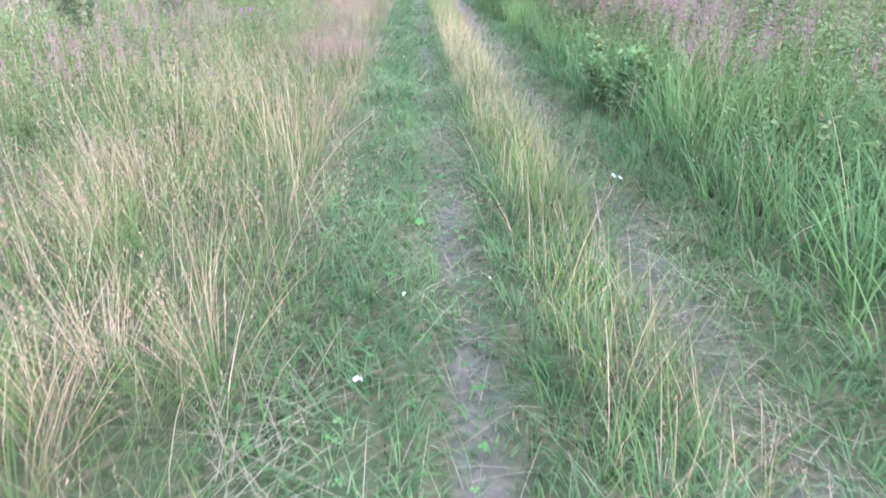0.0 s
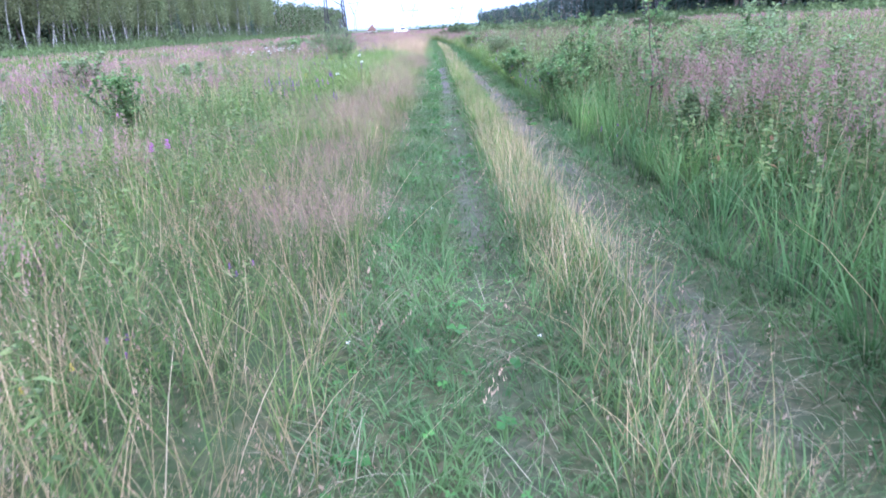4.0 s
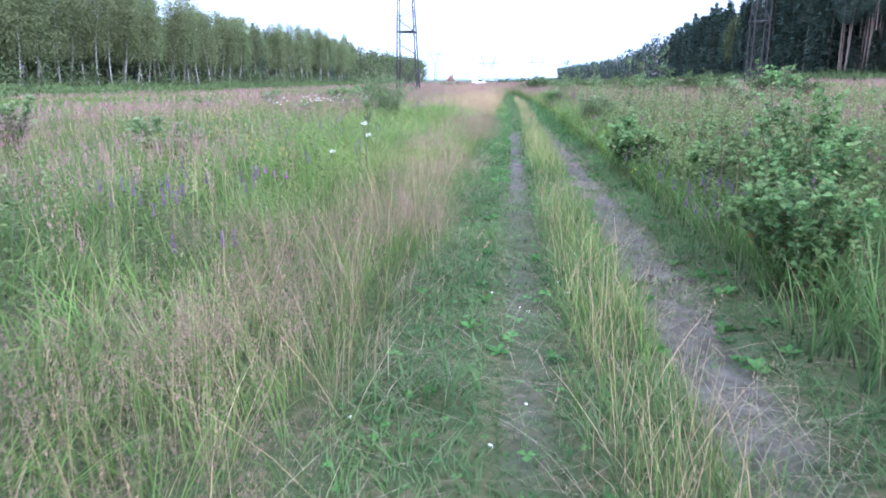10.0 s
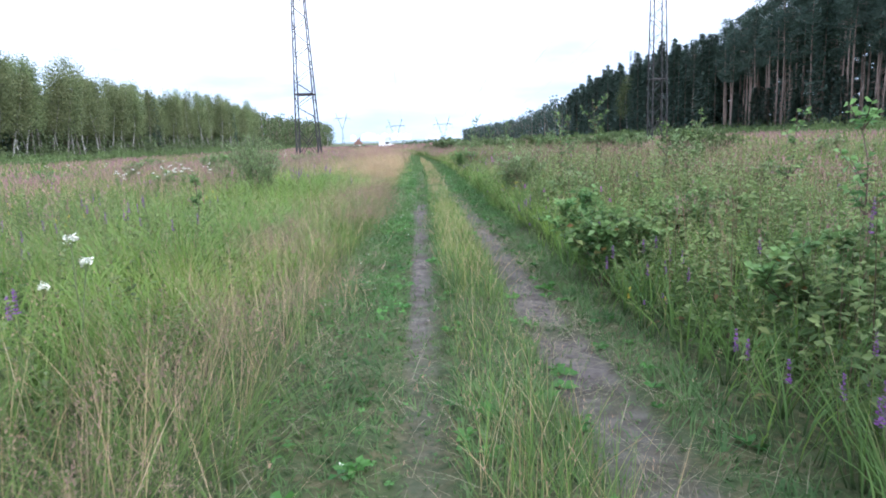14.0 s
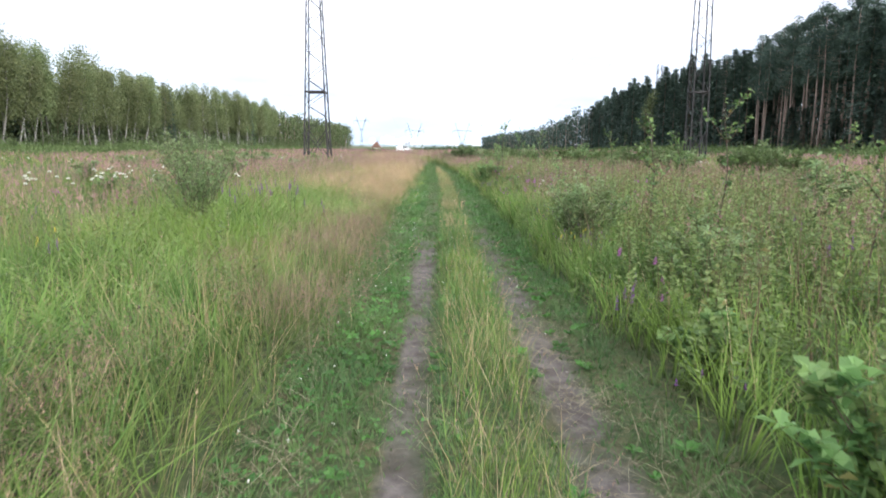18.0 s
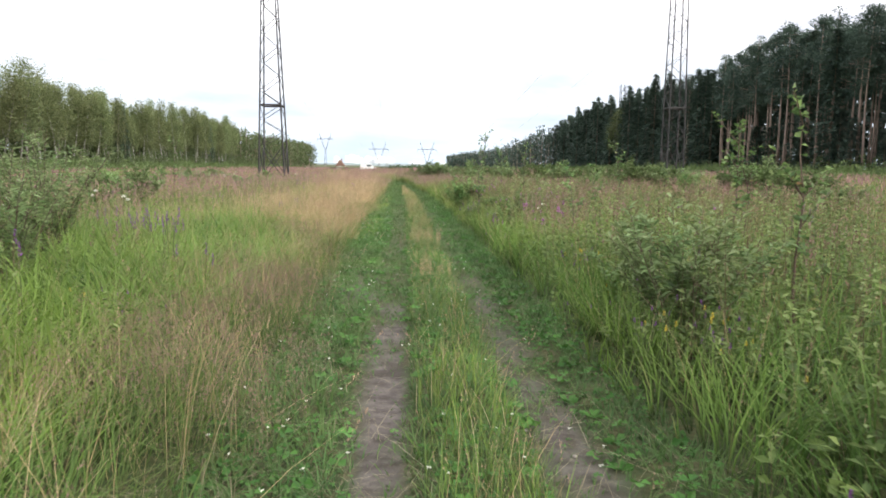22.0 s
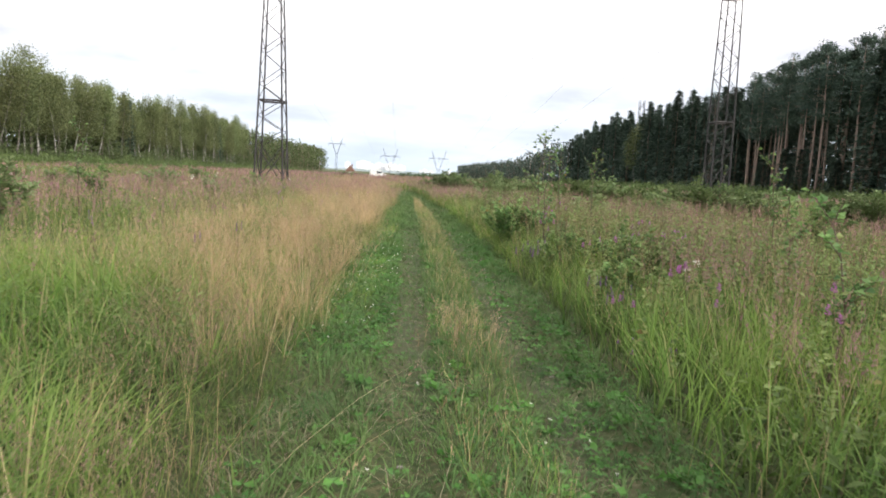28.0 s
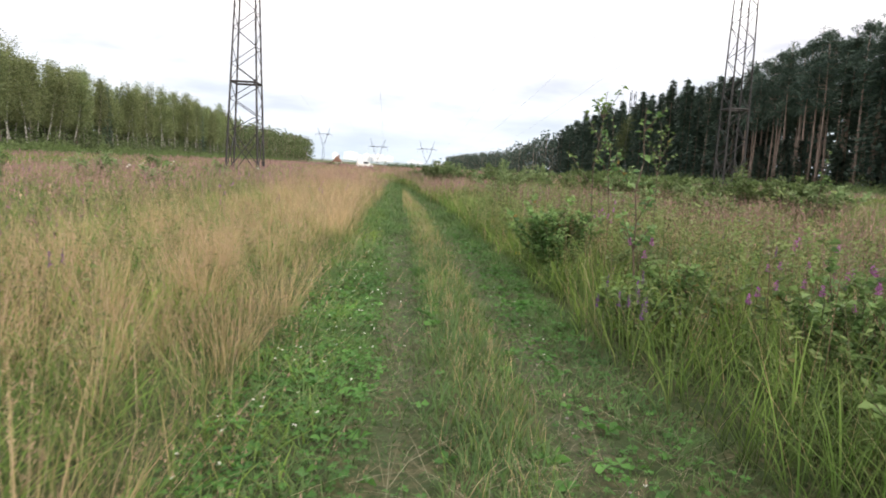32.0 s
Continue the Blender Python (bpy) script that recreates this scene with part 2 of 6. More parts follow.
def tube(heap, points, radii, sides=6, rnd=0.5):
    """A tapered tube along points."""
    points, radii = np.asarray(points, float), np.broadcast_to(np.asarray(radii, float), (len(points),))
    ways = np.gradient(points, axis=0)
    ways /= np.linalg.norm(ways, axis=1, keepdims=True) + 1e-9
    ref = np.where(np.abs(ways[:, 2:]) > 0.9, [[1.0, 0, 0]], [[0, 0, 1.0]])
    a = np.cross(ways, ref)
    a /= np.linalg.norm(a, axis=1, keepdims=True)
    b = np.cross(ways, a)
    ang = np.arange(sides) / sides * 2 * np.pi
    ring = points[:, None] + radii[:, None, None] * (a[:, None] * np.cos(ang)[None, :, None] + b[:, None] * np.sin(ang)[None, :, None])
    n, corners = len(points), []
    for k in range(n - 1):
        for j in range(sides):
            corners += [k * sides + j, k * sides + (j + 1) % sides, (k + 1) * sides + (j + 1) % sides, (k + 1) * sides + j]
    sizes = [4] * ((n - 1) * sides) + [sides, sides]
    corners += list(range(sides))[::-1] + [(n - 1) * sides + j for j in range(sides)]
    heap.add(ring.reshape(-1, 3), sizes, corners, rnd, np.repeat(np.linspace(0, 1, n), sides))


def part(name, data, parent, label=""):
    """A mesh as a part under its thing."""
    ob = new(name, data)
    ob.parent = parent
    return tagged(ob, label)


def thing(name, x, y, label, category, group="", z=None, turn=0.0):
    ob = new(name)
    ob.empty_display_size = 0.2
    ob.location = (x, y, float(ground_z(x, y)) if z is None else z)
    ob.rotation_euler = (0, 0, turn)
    return tagged(ob, label, category, group)


# ---- materials ----
def mat_base(name):
    m = bpy.data.materials.new(name)
    m.use_nodes = True
    t = m.node_tree
    return m, t, t.nodes["Principled BSDF"], t.nodes["Material Output"]


def set_ramp(node, stops):
    r = node.color_ramp
    while len(r.elements) < len(stops):
        r.elements.new(0.5)
    for e, (p, c) in zip(r.elements, stops):
        e.position, e.color = p, (*c, 1)


def attr(t, name):
    n = t.nodes.new("ShaderNodeAttribute")
    n.attribute_name = name
    return n.outputs["Fac"]


def mix(t, a, b, fac, mode="MIX"):
    n = t.nodes.new("ShaderNodeMix")
    n.data_type, n.blend_type = "RGBA", mode
    for key, v in (("A", a), ("B", b), ("Factor", fac)):
        if isinstance(v, bpy.types.NodeSocket):
            t.links.new(v, n.inputs[key])
        else:
            n.inputs[key].default_value = (*v, 1) if isinstance(v, tuple) else v
    return n.outputs["Result"]


def noise_fac(t, size, detail=3.0, lo=0.35, hi=0.65, seed=0.0):
    """Noise in world metres, 0..1."""
    geo = t.nodes.new("ShaderNodeNewGeometry")
    n = t.nodes.new("ShaderNodeTexNoise")
    n.inputs["Scale"].default_value, n.inputs["Detail"].default_value = 1.0 / size, detail
    if seed:
        add = t.nodes.new("ShaderNodeVectorMath")
        add.inputs[1].default_value = (seed, seed * 0.7, 0)
        t.links.new(geo.outputs["Position"], add.inputs[0])
        t.links.new(add.outputs[0], n.inputs["Vector"])
    else:
        t.links.new(geo.outputs["Position"], n.inputs["Vector"])
    r = t.nodes.new("ShaderNodeMapRange")
    r.inputs["From Min"].default_value, r.inputs["From Max"].default_value = lo, hi
    t.links.new(n.outputs["Fac"], r.inputs["Value"])
    return r.outputs["Result"]


def plant(name, stops, tip=None, tip_from=0.5, base=None, through=0.3, rough=0.6, patch=None, patch_size=2.5, per_object=0.0):
    """A plant material: colours along rnd, another colour towards the tip and the base of a blade, patches metres wide."""
    m, t, bsdf, out = mat_base(name)
    r = t.nodes.new("ShaderNodeValToRGB")
    set_ramp(r, stops)
    t.links.new(attr(t, "rnd"), r.inputs[0])
    colour = r.outputs[0]
    along = attr(t, "along")
    if patch:
        colour = mix(t, colour, patch, noise_fac(t, patch_size, 2.0, 0.42, 0.66))
    if tip:
        g = t.nodes.new("ShaderNodeMapRange")
        g.inputs["From Min"].default_value, g.inputs["From Max"].default_value = tip_from, 1.0
        t.links.new(along, g.inputs["Value"])
        colour = mix(t, colour, tip, g.outputs["Result"])
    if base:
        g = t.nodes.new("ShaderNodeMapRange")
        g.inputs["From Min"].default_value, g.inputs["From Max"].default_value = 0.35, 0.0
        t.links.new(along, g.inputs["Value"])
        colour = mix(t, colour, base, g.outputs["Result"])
    hsv = t.nodes.new("ShaderNodeHueSaturation")
    v = t.nodes.new("ShaderNodeMapRange")
    v.inputs["To Min"].default_value, v.inputs["To Max"].default_value = 0.75, 1.25
    t.links.new(noise_fac(t, 0.9, 2.0, 0.3, 0.7, 17.0), v.inputs["Value"])
    if per_object:
        info = t.nodes.new("ShaderNodeObjectInfo")
        q = t.nodes.new("ShaderNodeMapRange")
        q.inputs["To Min"].default_value, q.inputs["To Max"].default_value = 1 - per_object, 1 + per_object
        t.links.new(info.outputs["Random"], q.inputs["Value"])
        mul = t.nodes.new("ShaderNodeMath")
        mul.operation = "MULTIPLY"
        t.links.new(v.outputs["Result"], mul.inputs[0])
        t.links.new(q.outputs["Result"], mul.inputs[1])
        t.links.new(mul.outputs[0], hsv.inputs["Value"])
        hue = t.nodes.new("ShaderNodeMapRange")
        hue.inputs["To Min"].default_value, hue.inputs["To Max"].default_value = 0.485, 0.515
        t.links.new(info.outputs["Random"], hue.inputs["Value"])
        t.links.new(hue.outputs["Result"], hsv.inputs["Hue"])
    else:
        t.links.new(v.outputs["Result"], hsv.inputs["Value"])
    t.links.new(colour, hsv.inputs["Color"])
    colour = hsv.outputs[0]
    t.links.new(colour, bsdf.inputs["Base Color"])
    bsdf.inputs["Roughness"].default_value, bsdf.inputs["Specular IOR Level"].default_value = rough, 0.25
    if through:
        tr = t.nodes.new("ShaderNodeBsdfTranslucent")
        t.links.new(colour, tr.inputs["Color"])
        mx = t.nodes.new("ShaderNodeMixShader")
        mx.inputs[0].default_value = through
        t.links.new(bsdf.outputs[0], mx.inputs[1])
        t.links.new(tr.outputs[0], mx.inputs[2])
        t.links.new(mx.outputs[0], out.inputs["Surface"])
    return m


def solid(name, a, b, size=0.5, rough=0.7, metal=0.0, bump_size=0.0, bump_by=0.3):
    """A material of two colours mixed by noise, with fine relief."""
    m, t, bsdf, out = mat_base(name)
    t.links.new(mix(t, a, b, noise_fac(t, size, 5.0, 0.3, 0.7)), bsdf.inputs["Base Color"])
    bsdf.inputs["Roughness"].default_value, bsdf.inputs["Metallic"].default_value = rough, metal
    if bump_size:
        bu = t.nodes.new("ShaderNodeBump")
        bu.inputs["Strength"].default_value = bump_by
        bu.inputs["Distance"].default_value = bump_size
        t.links.new(noise_fac(t, bump_size, 4.0, 0.2, 0.8), bu.inputs["Height"])
        t.links.new(bu.outputs[0], bsdf.inputs["Normal"])
    return m


GRASS = [(0.0, (0.066, 0.125, 0.034)), (0.35, (0.100, 0.178, 0.046)), (0.7, (0.145, 0.232, 0.060)), (1.0, (0.225, 0.265, 0.088))]
M_SHORT = plant("short_grass", [(0.0, (0.056, 0.120, 0.042)), (0.5, (0.092, 0.180, 0.060)), (0.88, (0.145, 0.225, 0.078)), (1.0, (0.34, 0.32, 0.17))], tip=(0.14, 0.22, 0.08), tip_from=0.6, through=0.35, patch=(0.12, 0.20, 0.062), patch_size=0.8)
# dark bases of sedge and verge grass: shade between blades put into the colour
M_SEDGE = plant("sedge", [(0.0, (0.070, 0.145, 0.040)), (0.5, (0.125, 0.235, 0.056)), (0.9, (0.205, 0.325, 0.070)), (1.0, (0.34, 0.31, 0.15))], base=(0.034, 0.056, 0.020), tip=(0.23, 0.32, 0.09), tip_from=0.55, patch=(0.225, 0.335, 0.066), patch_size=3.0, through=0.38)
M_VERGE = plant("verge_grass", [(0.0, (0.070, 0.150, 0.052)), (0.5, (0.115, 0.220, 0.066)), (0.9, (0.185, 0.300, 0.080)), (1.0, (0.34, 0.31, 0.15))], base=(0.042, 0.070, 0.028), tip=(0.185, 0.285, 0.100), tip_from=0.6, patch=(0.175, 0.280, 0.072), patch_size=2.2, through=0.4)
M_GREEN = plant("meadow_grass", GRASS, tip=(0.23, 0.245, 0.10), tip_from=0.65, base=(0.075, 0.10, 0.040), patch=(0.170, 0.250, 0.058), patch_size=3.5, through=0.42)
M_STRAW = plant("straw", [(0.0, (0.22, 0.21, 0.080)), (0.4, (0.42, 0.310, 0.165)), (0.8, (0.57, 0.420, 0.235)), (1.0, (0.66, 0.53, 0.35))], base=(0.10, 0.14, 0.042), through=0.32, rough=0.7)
M_HEAD = plant("seed_heads", [(0.0, (0.28, 0.175, 0.110)), (0.45, (0.46, 0.31, 0.20)), (0.8, (0.55, 0.39, 0.26)), (1.0, (0.40, 0.25, 0.20))], through=0.3, rough=0.8, patch=(0.50, 0.36, 0.26), patch_size=4.0)
M_PINK = plant("purple_heads", [(0.0, (0.26, 0.150, 0.140)), (0.5, (0.36, 0.225, 0.200)), (1.0, (0.45, 0.310, 0.255))], through=0.3, rough=0.8, patch=(0.29, 0.165, 0.180), patch_size=6.0)
M_HAZE = plant("bent_heads", [(0.0, (0.20, 0.130, 0.105)), (0.6, (0.31, 0.205, 0.165)), (1.0, (0.42, 0.29, 0.235))], through=0.3, rough=0.8)
M_FORB = plant("forb_leaves", [(0.0, (0.064, 0.115, 0.038)), (0.5, (0.122, 0.190, 0.058)), (0.85, (0.205, 0.275, 0.085)), (0.93, (0.26, 0.28, 0.10)), (1.0, (0.24, 0.14, 0.07))], tip=(0.25, 0.32, 0.12), tip_from=0.6, through=0.4, rough=0.5, patch=(0.105, 0.155, 0.055), patch_size=1.5)
M_STALK = plant("dry_stalks", [(0.0, (0.095, 0.070, 0.044)), (0.5, (0.15, 0.11, 0.066)), (1.0, (0.21, 0.15, 0.092))], through=0.0, rough=0.8)
M_WILLOW = plant("willow_leaves", [(0.0, (0.100, 0.158, 0.058)), (0.6, (0.170, 0.245, 0.095)), (1.0, (0.26, 0.34, 0.16))], tip=(0.26, 0.34, 0.16), tip_from=0.7, through=0.4, rough=0.45, per_object=0.15)
M_BROAD = plant("broad_leaves", [(0.0, (0.080, 0.150, 0.054)), (0.6, (0.145, 0.245, 0.085)), (0.96, (0.230, 0.330, 0.125)), (1.0, (0.30, 0.18, 0.07))], tip=(0.21, 0.32, 0.11), tip_from=0.7, through=0.42, rough=0.4, per_object=0.15)
M_THICKET = plant("thicket_leaves", [(0.0, (0.095, 0.150, 0.050)), (0.6, (0.150, 0.215, 0.075)), (1.0, (0.215, 0.270, 0.110))], through=0.4, rough=0.5, patch=(0.110, 0.150, 0.062), patch_size=6.0)
M_CLOVER = plant("clover_leaves", [(0.0, (0.055, 0.150, 0.034)), (1.0, (0.115, 0.265, 0.060))], through=0.3, rough=0.5)
M_LITTER = plant("dead_grass", [(0.0, (0.14, 0.12, 0.070)), (0.5, (0.26, 0.225, 0.14)), (1.0, (0.38, 0.34, 0.23))], through=0.0, rough=0.9)
M_BIRCH_LEAF = plant("birch_leaves", [(0.0, (0.115, 0.150, 0.066)), (0.5, (0.185, 0.220, 0.098)), (1.0, (0.255, 0.280, 0.130))], through=0.4, per_object=0.22)
# both pine materials are lightened and blued: distance haze put into the colour
M_PINE_LEAF = plant("pine_needles", [(0.0, (0.046, 0.076, 0.060)), (0.6, (0.070, 0.108, 0.080)), (1.0, (0.100, 0.142, 0.098))], through=0.15, per_object=0.25)
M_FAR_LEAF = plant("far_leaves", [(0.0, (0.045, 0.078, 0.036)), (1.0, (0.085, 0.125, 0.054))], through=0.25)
# darker copies of the leaf colours, with the woods' inner shade put in
M_BIRCH_SHADED = plant("birch_leaves_shaded", [(0.0, (0.072, 0.105, 0.046)), (0.5, (0.115, 0.150, 0.066)), (1.0, (0.160, 0.195, 0.084))], through=0.3)
M_PINE_SHADED = plant("pine_needles_shaded", [(0.0, (0.042, 0.068, 0.056)), (0.6, (0.062, 0.094, 0.074)), (1.0, (0.090, 0.124, 0.090))], through=0.12)
M_WHITE = solid("white_petals", (0.82, 0.82, 0.74), (0.70, 0.71, 0.60), 0.02, 0.8)
M_PURPLE = solid("purple_petals", (0.165, 0.060, 0.235), (0.24, 0.10, 0.29), 0.03, 0.7)
M_MAGENTA = solid("magenta_petals", (0.36, 0.10, 0.33), (0.44, 0.17, 0.42), 0.03, 0.7)
M_YELLOW = solid("yellow_petals", (0.66, 0.55, 0.08), (0.55, 0.44, 0.06), 0.03, 0.7)
M_STEM = solid("green_stem", (0.075, 0.12, 0.035), (0.11, 0.10, 0.045), 0.08, 0.7)
M_TWIG = solid("brown_twig", (0.075, 0.050, 0.035), (0.12, 0.085, 0.06), 0.05, 0.8, bump_size=0.004)
M_PINE_BARK = solid("pine_bark", (0.19, 0.145, 0.122), (0.32, 0.235, 0.190), 1.2, 0.9, bump_size=0.03)
M_STEEL = solid("weathered_steel", (0.028, 0.027, 0.029), (0.055, 0.050, 0.050), 0.8, 0.7, 0.2)
M_GLASSY = solid("insulator_glaze", (0.16, 0.20, 0.20), (0.22, 0.26, 0.26), 0.2, 0.3)
M_WIRE = solid("aluminium_wire", (0.30, 0.30, 0.31), (0.38, 0.38, 0.39), 1.0, 0.5, 0.6)
M_CONCRETE = solid("footing_concrete", (0.34, 0.33, 0.31), (0.44, 0.42, 0.39), 0.2, 0.9, bump_size=0.01)
M_FACADE = solid("pale_facade", (0.86, 0.85, 0.83), (0.80, 0.80, 0.80), 25.0, 0.8)
M_PANE = solid("dark_panes", (0.42, 0.46, 0.52), (0.50, 0.54, 0.58), 12.0, 0.25)
M_ROOF = solid("brown_roof", (0.22, 0.12, 0.09), (0.17, 0.10, 0.08), 1.0, 0.8)
M_PLASTER = solid("white_plaster", (0.80, 0.79, 0.75), (0.70, 0.69, 0.66), 1.5, 0.9)
M_PAINT = solid("white_car_paint", (0.80, 0.80, 0.80), (0.74, 0.74, 0.74), 0.5, 0.3)
M_TYRE = solid("tyre_rubber", (0.02, 0.02, 0.02), (0.035, 0.035, 0.035), 0.1, 0.9)
M_GLASS = solid("car_glass", (0.03, 0.04, 0.05), (0.04, 0.05, 0.06), 0.5, 0.1)
M_SOIL_LUMP = solid("dark_soil", (0.050, 0.040, 0.032), (0.10, 0.080, 0.062), 0.05, 0.95, bump_size=0.01, bump_by=0.7)
M_PEBBLE = solid("pebbles", (0.30, 0.27, 0.24), (0.20, 0.18, 0.16), 0.05, 0.9)
M_PAPER = solid("crumpled_paper", (0.74, 0.74, 0.74), (0.60, 0.61, 0.62), 0.04, 0.8, bump_size=0.01, bump_by=0.5)


def birch_bark():
    m, t, bsdf, out = mat_base("birch_bark")
    geo = t.nodes.new("ShaderNodeTexCoord")
    w = t.nodes.new("ShaderNodeMapping")
    w.inputs["Scale"].default_value = (1.2, 1.2, 7.0)
    t.links.new(geo.outputs["Object"], w.inputs[0])
    n = t.nodes.new("ShaderNodeTexNoise")
    n.inputs["Scale"].default_value, n.inputs["Detail"].default_value = 1.5, 4.0
    t.links.new(w.outputs[0], n.inputs["Vector"])
    r = t.nodes.new("ShaderNodeValToRGB")
    set_ramp(r, [(0.38, (0.05, 0.045, 0.04)), (0.50, (0.36, 0.35, 0.32)), (1.0, (0.54, 0.52, 0.48))])
    t.links.new(n.outputs["Fac"], r.inputs[0])
    info = t.nodes.new("ShaderNodeObjectInfo")
    grey = t.nodes.new("ShaderNodeMapRange")
    grey.inputs["From Min"].default_value, grey.inputs["From Max"].default_value = 0.55, 0.95
    t.links.new(info.outputs["Random"], grey.inputs["Value"])
    t.links.new(mix(t, r.outputs[0], (0.13, 0.115, 0.095), grey.outputs["Result"]), bsdf.inputs["Base Color"])
    bsdf.inputs["Roughness"].default_value = 0.85
    return m


M_BIRCH_BARK = birch_bark()


def soil():
    """Trodden earth where bare is high, thatch and moss elsewhere."""
    m, t, bsdf, out = mat_base("earth")
    dirt = mix(t, (0.075, 0.064, 0.057), (0.190, 0.165, 0.150), noise_fac(t, 0.10, 6.0, 0.3, 0.7))
    dirt = mix(t, dirt, (0.065, 0.055, 0.045), noise_fac(t, 0.6, 3.0, 0.55, 0.75, 5.0))
    thatch = mix(t, (0.040, 0.062, 0.022), (0.125, 0.115, 0.060), noise_fac(t, 0.05, 4.0, 0.35, 0.65, 2.0))
    thatch = mix(t, thatch, (0.062, 0.088, 0.036), noise_fac(t, 0.22, 5.0, 0.4, 0.65, 9.0))
    far = mix(t, (0.070, 0.105, 0.036), (0.14, 0.125, 0.070), noise_fac(t, 9.0, 4.0, 0.4, 0.6, 4.0))
    ground_colour = mix(t, thatch, far, attr(t, "far"))
    t.links.new(mix(t, ground_colour, dirt, attr(t, "bare")), bsdf.inputs["Base Color"])
    bsdf.inputs["Roughness"].default_value = 0.95
    bsdf.inputs["Specular IOR Level"].default_value = 0.15
    bu = t.nodes.new("ShaderNodeBump")
    bu.inputs["Strength"].default_value, bu.inputs["Distance"].default_value = 0.7, 0.02
    t.links.new(noise_fac(t, 0.035, 5.0, 0.2, 0.8), bu.inputs["Height"])
    t.links.new(bu.outputs[0], bsdf.inputs["Normal"])
    return m


M_EARTH = soil()


# ---- ground ----
def spread(near, far, n):
    return near + (far - near) * (np.arange(1, n + 1) / n) ** 3.2


def build_ground():
    xs = np.concatenate([-spread(2.6, 2600, 34)[::-1], np.arange(-2.6, 3.61, 0.075), spread(3.6, 2600, 34)])
    ys = np.concatenate([-spread(1.0, 700, 14)[::-1], np.arange(-1.0, 58, 0.22), spread(60, 4200, 60)])
    gx, gy = np.meshgrid(xs, ys)
    gz = ground_z(gx, gy)
    verts = np.stack([gx, gy, gz], -1).reshape(-1, 3)
    nx, ny = len(xs), len(ys)
    i = (np.arange(ny - 1)[:, None] * nx + np.arange(nx - 1)[None]).ravel()
    corners = np.stack([i, i + 1, i + nx + 1, i + nx], -1).ravel()
    b = bare(gx, gy)
    far = np.maximum(ramp(np.abs(gx - 0.5), 4, 10), ramp(gy, 60, 90))
    me = mesh_of("ground", verts, np.full(len(i), 4), corners, M_EARTH, (("bare", b.ravel()), ("far", far.ravel())), True)
    tagged(new("ground", me), "overgrown meadow ground with two trodden wheel ruts", "ground", kind="structure")


build_ground()


# ---- transmission towers ----
def lattice(heap, a, b, r):
    tube(heap, [a, b], r, 4)


COLUMN = [(0.0, 1.26), (7.44, 1.0), (18.4, 0.64)]


def half_width(z):
    return float(np.interp(z, [c[0] for c in COLUMN], [c[1] for c in COLUMN]))


